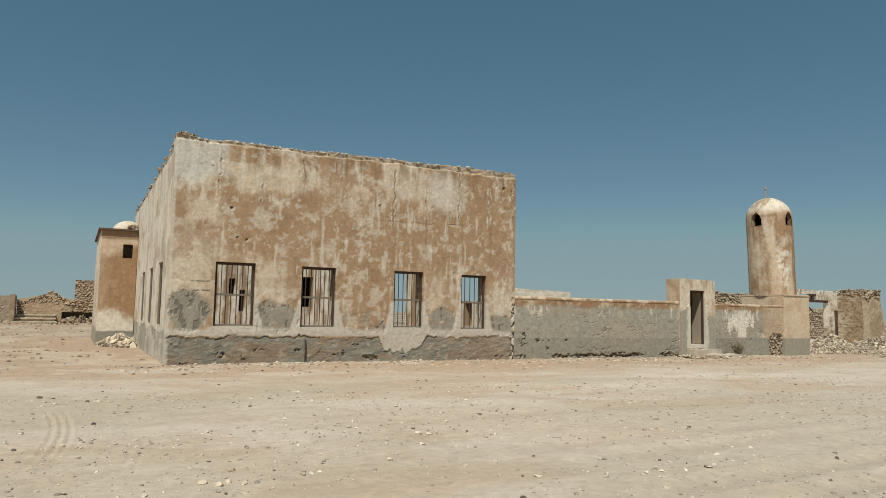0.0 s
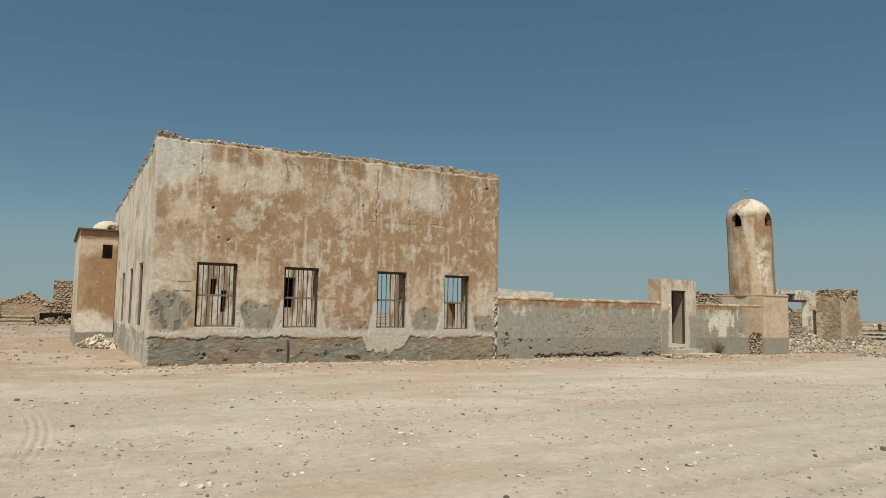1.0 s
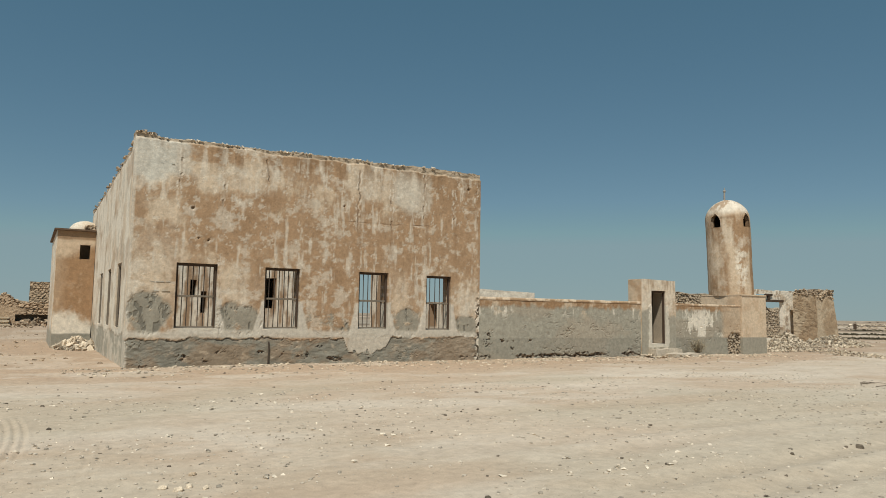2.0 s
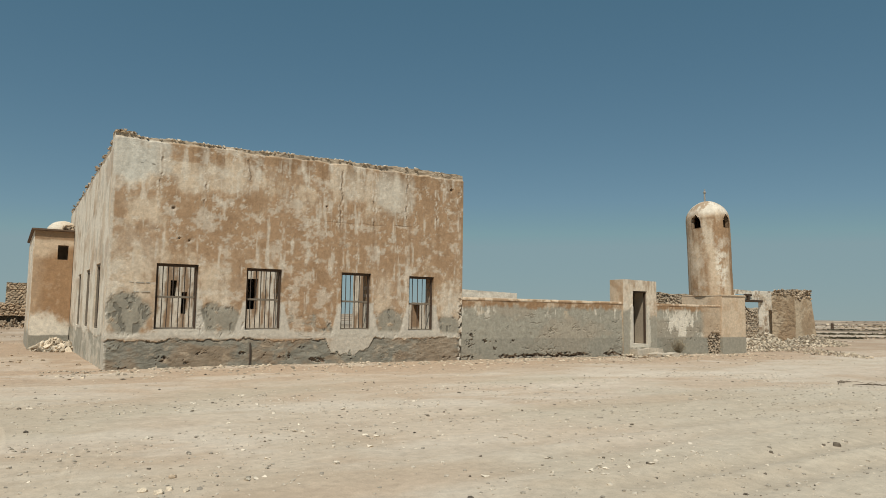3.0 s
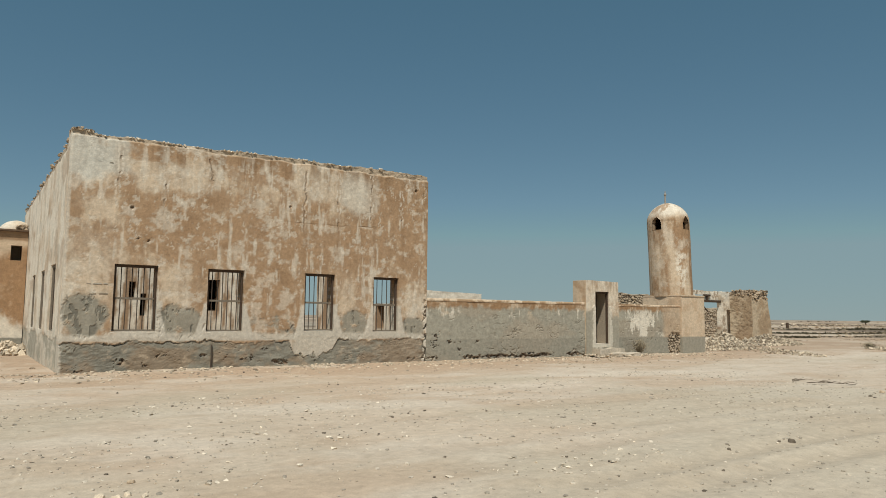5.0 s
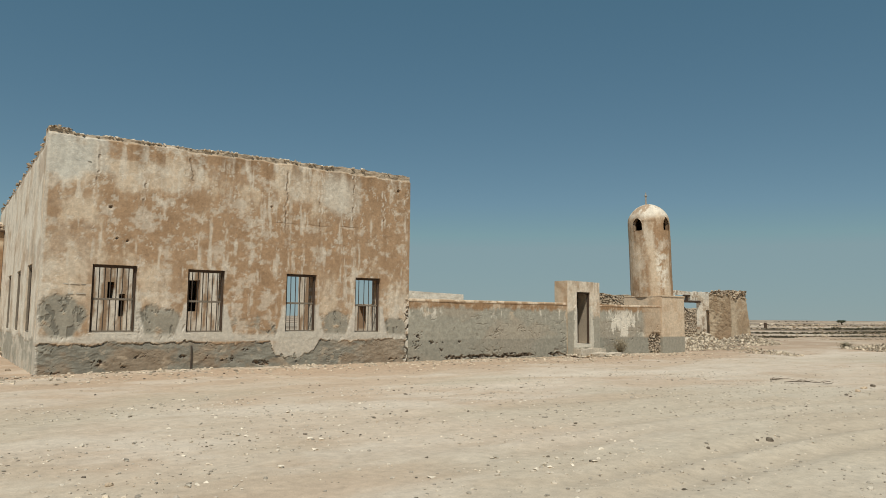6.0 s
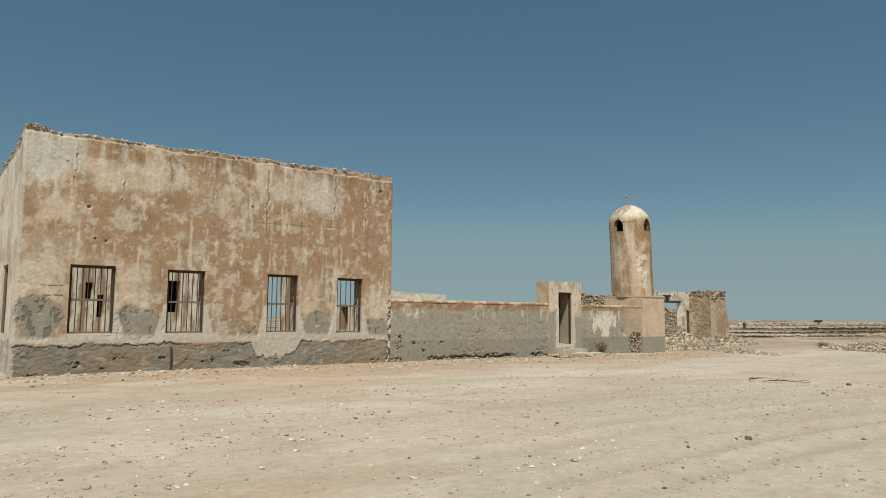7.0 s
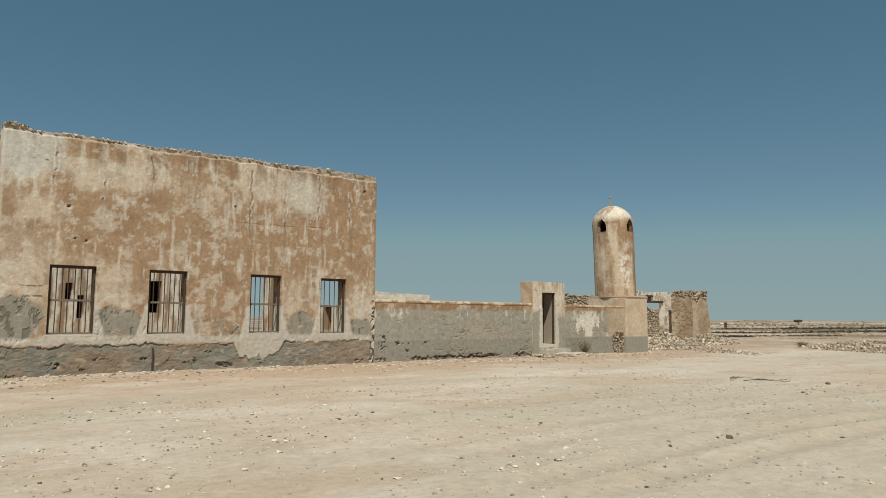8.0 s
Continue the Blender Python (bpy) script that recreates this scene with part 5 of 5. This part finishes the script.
def leaves(name, centres, radii, count, size, mat):
    verts, faces = [], []
    for c, r in zip(centres, radii):
        for _ in range(count):
            p = Vector(c) + Vector(bankrng.normal(0, 0.45, 3) * np.array(r))
            a = Vector(bankrng.normal(0, 1, 3)).normalized() * size * bankrng.uniform(0.6, 1.3)
            b = a.orthogonal().normalized() * size * bankrng.uniform(0.25, 0.5)
            k = len(verts)
            verts += [p - a, p + b, p + a, p - b]
            faces.append([k, k + 1, k + 2, k + 3])
    return mesh_of(name, verts, faces, mat)


tree = thing("acacia_tree", "lone flat-topped desert tree far across the plain", "tree")
cx, cy = 250.0, 97.7
part("trunk", rod_mesh("trunk", [(cx, cy, -1), (cx + 0.1, cy, 0.6), (cx - 0.1, cy, 1.1)], 0.22, TWIG, 8, 0.14), tree)
for d in (-0.9, -0.3, 0.5, 1.1):
    part("limb", rod_mesh("limb", [(cx - 0.1, cy, 0.9), (cx + d * 0.5, cy + 0.3 * d, 1.3), (cx + d, cy + 0.2 * d, 1.6)], 0.09, TWIG, 6, 0.04), tree)
part("crown", leaves("crown", [(cx + d, cy + e, 1.15 + 0.2 * math.sin(d * 3)) for d, e in ((-2.1, 0), (2.2, 0.1), (-1.4, 0), (-0.7, 0.5), (0, 0), (0.7, -0.5), (1.3, 0.2), (0.2, 0.7), (-0.3, -0.4))], [(0.75, 0.6, 0.3)] * 9, 160, 0.16, GREEN), tree)
base = float(ground_height(np.array(119.5), np.array(50.3)))
post = part("field_post", rod_mesh("field_post", [(119.5, 50.3, base - 0.3), (119.55, 50.3, base + 0.95)], 0.27, WOOD, 8, 0.24))
tagged(post, "stubby dark post standing on the plain", "post")


def bush(name, label, x, y, r, high, count, mat, leaf=0.022, stem=None):
    """A dry bush: thin bowed stems from one root with small leaves."""
    ob = thing(name, label, "shrub", "", "", pose(x, y, float(ground_height(np.array(x), np.array(y)))))
    verts, faces = [], []
    for k in range(count):
        t, lean = bankrng.uniform(0, 2 * math.pi), bankrng.uniform(0.1, 1.0)
        p0, p1 = Vector((0, 0, 0)), Vector((r * lean * 0.6 * math.cos(t), r * lean * 0.6 * math.sin(t), high * bankrng.uniform(0.35, 0.65)))
        p2 = Vector((r * lean * math.cos(t + 0.3), r * lean * math.sin(t + 0.3), high * bankrng.uniform(0.6, 1.0)))
        me = [(p0, 0.008), (p1, 0.006), (p2, 0.003)]
        base = len(verts)
        for p, w in me:
            verts += [p + Vector((w, 0, 0)), p + Vector((-w * 0.5, w, 0)), p + Vector((-w * 0.5, -w, 0))]
        for s in (0, 3):
            for q in range(3):
                faces.append([base + s + q, base + s + (q + 1) % 3, base + s + 3 + (q + 1) % 3, base + s + 3 + q])
    part("stems", mesh_of("stems", verts, faces, stem or TWIG), ob)
    part("leaves", leaves("leaves", [(0, 0, high * 0.6)], [(r, r, high * 0.6)], count * 7, leaf, mat), ob)
    return ob


bush("dry_bush", "small dry grey-brown bush beside the gate steps", 20.15, -0.45, 0.38, 0.62, 90, SHRUB, 0.025, STRAW)
bush("dry_bush", "low dark desert scrub among stones", 37.3, -1.1, 0.4, 0.3, 70, SHRUB, 0.04)


def branch(x, y, spread_, turn):
    """A fallen dead branch lying on the sand."""
    ob = thing("dead_branch", "dry dead branch lying on the sand", "branch", "", "", pose(x, y, float(ground_height(np.array(x), np.array(y))) + 0.02, 0, 0, turn))
    part("stem", rod_mesh("stem", [(-spread_, 0, 0.0), (-spread_ * 0.3, 0.06, 0.04), (spread_ * 0.3, -0.04, 0.02), (spread_, 0.1, 0.0)], 0.010, TWIG, 6, 0.006), ob)
    for k in range(7):
        u = bankrng.uniform(-0.8, 0.6) * spread_
        way = bankrng.uniform(-0.5, 0.5, 2)
        part("twig", rod_mesh("twig", [(u, 0.02, 0.02), (u + 0.12, way[0] * 0.4, 0.03 + 0.05 * bankrng.random()), (u + 0.24, way[0] * 0.8, 0.01 + 0.04 * bankrng.random())], 0.006, TWIG, 5, 0.003), ob)


branch(14.4, -10.75, 0.5, -57)
branch(14.45, -9.9, 0.2, 12)

# ------------------------------------------------------------ loose stones on the ground
def scatter(count, x0, x1, y0, y1, lo, hi, power):
    x, y = rng.uniform(x0, x1, count), rng.uniform(y0, y1, count)
    s = lo * (hi / lo) ** (rng.random(count) ** power)
    clump = fbm(x * 0.6, y * 0.6, 271, 4)
    take = (rng.random(count) < smooth(0.36, 0.62, clump) * 0.9 + 0.1) & ~((y > -0.12) & (x > -0.1) & (x < 25)) & ((x + 2.1) ** 2 + (y + 19.19) ** 2 > 2)
    x, y, s = x[take], y[take], s[take]
    return np.stack([x, y, ground_height(x, y) + s * 0.12], 1), s


FLAKES = lumps(10, 1, 0.6)
p, s = scatter(30000, -9, 16, -16.5, -6.0, 0.004, 0.03, 2.8)
tagged(part("gravel", stones_mesh("gravel", p, s, PEBBLE, FLAKES, 0.5)), "loose pale gravel strewn over the sand", "gravel", kind="stuff")
p, s = scatter(2600, -10, 45, -14, 12, 0.010, 0.045, 3.0)
tagged(part("gravel", stones_mesh("gravel", p, s, PEBBLE, FLAKES, 0.5)), "small stones strewn over the sand", "gravel", kind="stuff")
p, s = scatter(3000, -12, -0.3, 0.0, 39, 0.015, 0.09, 2.8)
tagged(part("gravel", stones_mesh("gravel", p, s, STONE, FLAKES, 0.5)), "brown stones strewn before the far ruins", "gravel", kind="stuff")
p, s = scatter(1200, -9, 30, -15.5, -0.5, 0.008, 0.034, 2.6)
tagged(part("dark_gravel", stones_mesh("dark_gravel", p, s, DARK_ROCK, FLAKES, 0.55)), "sparse dark stones on the pale sand", "gravel", kind="stuff")
for x, y, r, mat, words in ((-2.49, -6.26, 0.055, DARK_ROCK, "dark"), (-2.3, -6.35, 0.035, DARK_ROCK, "dark"), (-1.83, -6.85, 0.045, DARK_ROCK, "dark"), (-0.74, -12.46, 0.045, STONE, "brown"),
                            (6.44, -14.31, 0.06, DARK_ROCK, "dark"), (6.29, -14.24, 0.035, DARK_ROCK, "dark"), (13.43, -12.25, 0.09, STONE, "brown"), (14.32, -11.98, 0.09, STONE, "brown"), (12.53, -12.44, 0.06, DARK_ROCK, "dark"),
                            (14.91, -11.91, 0.08, DARK_ROCK, "dark"), (5.27, -14.24, 0.03, DARK_ROCK, "dark"), (12.35, -12.6, 0.035, DARK_ROCK, "dark"), (-0.95, -13.0, 0.06, PALE_STONE, "pale"), (-0.85, -12.9, 0.05, PALE_STONE, "pale"), (-1.05, -12.85, 0.05, PALE_STONE, "pale"), (-0.75, -13.05, 0.045, PALE_STONE, "pale")):
    z = float(ground_height(np.array(x), np.array(y)))
    tagged(part("rock", stones_mesh("rock", [(x, y, z + r * 0.15)], [r * 0.75], mat, BOULDERS, 0.6)), words + " loose rock lying on the dusty sand", "rock", "loose rocks")
wx = rng.uniform(-1.4, 25, 3000)
wy = -0.08 - rng.exponential(1.0, 3000)
s = 0.01 * 6.5 ** (rng.random(3000) ** 1.7)
tagged(part("fallen_plaster", stones_mesh("fallen_plaster", np.stack([wx, wy, ground_height(wx, wy) + s * 0.1], 1), s, PALE_STONE, FLAKES, 0.45)), "crumbs of fallen plaster along the wall foot", "gravel", kind="stuff")
p, s = scatter(700, -4, 5, -14.5, -6, 0.014, 0.055, 2.0)
tagged(part("pale_chips", stones_mesh("pale_chips", p, s, TOP_STONE, CHIPS, 0.42)), "flat pale stone chips lying on the sand", "gravel", kind="stuff")
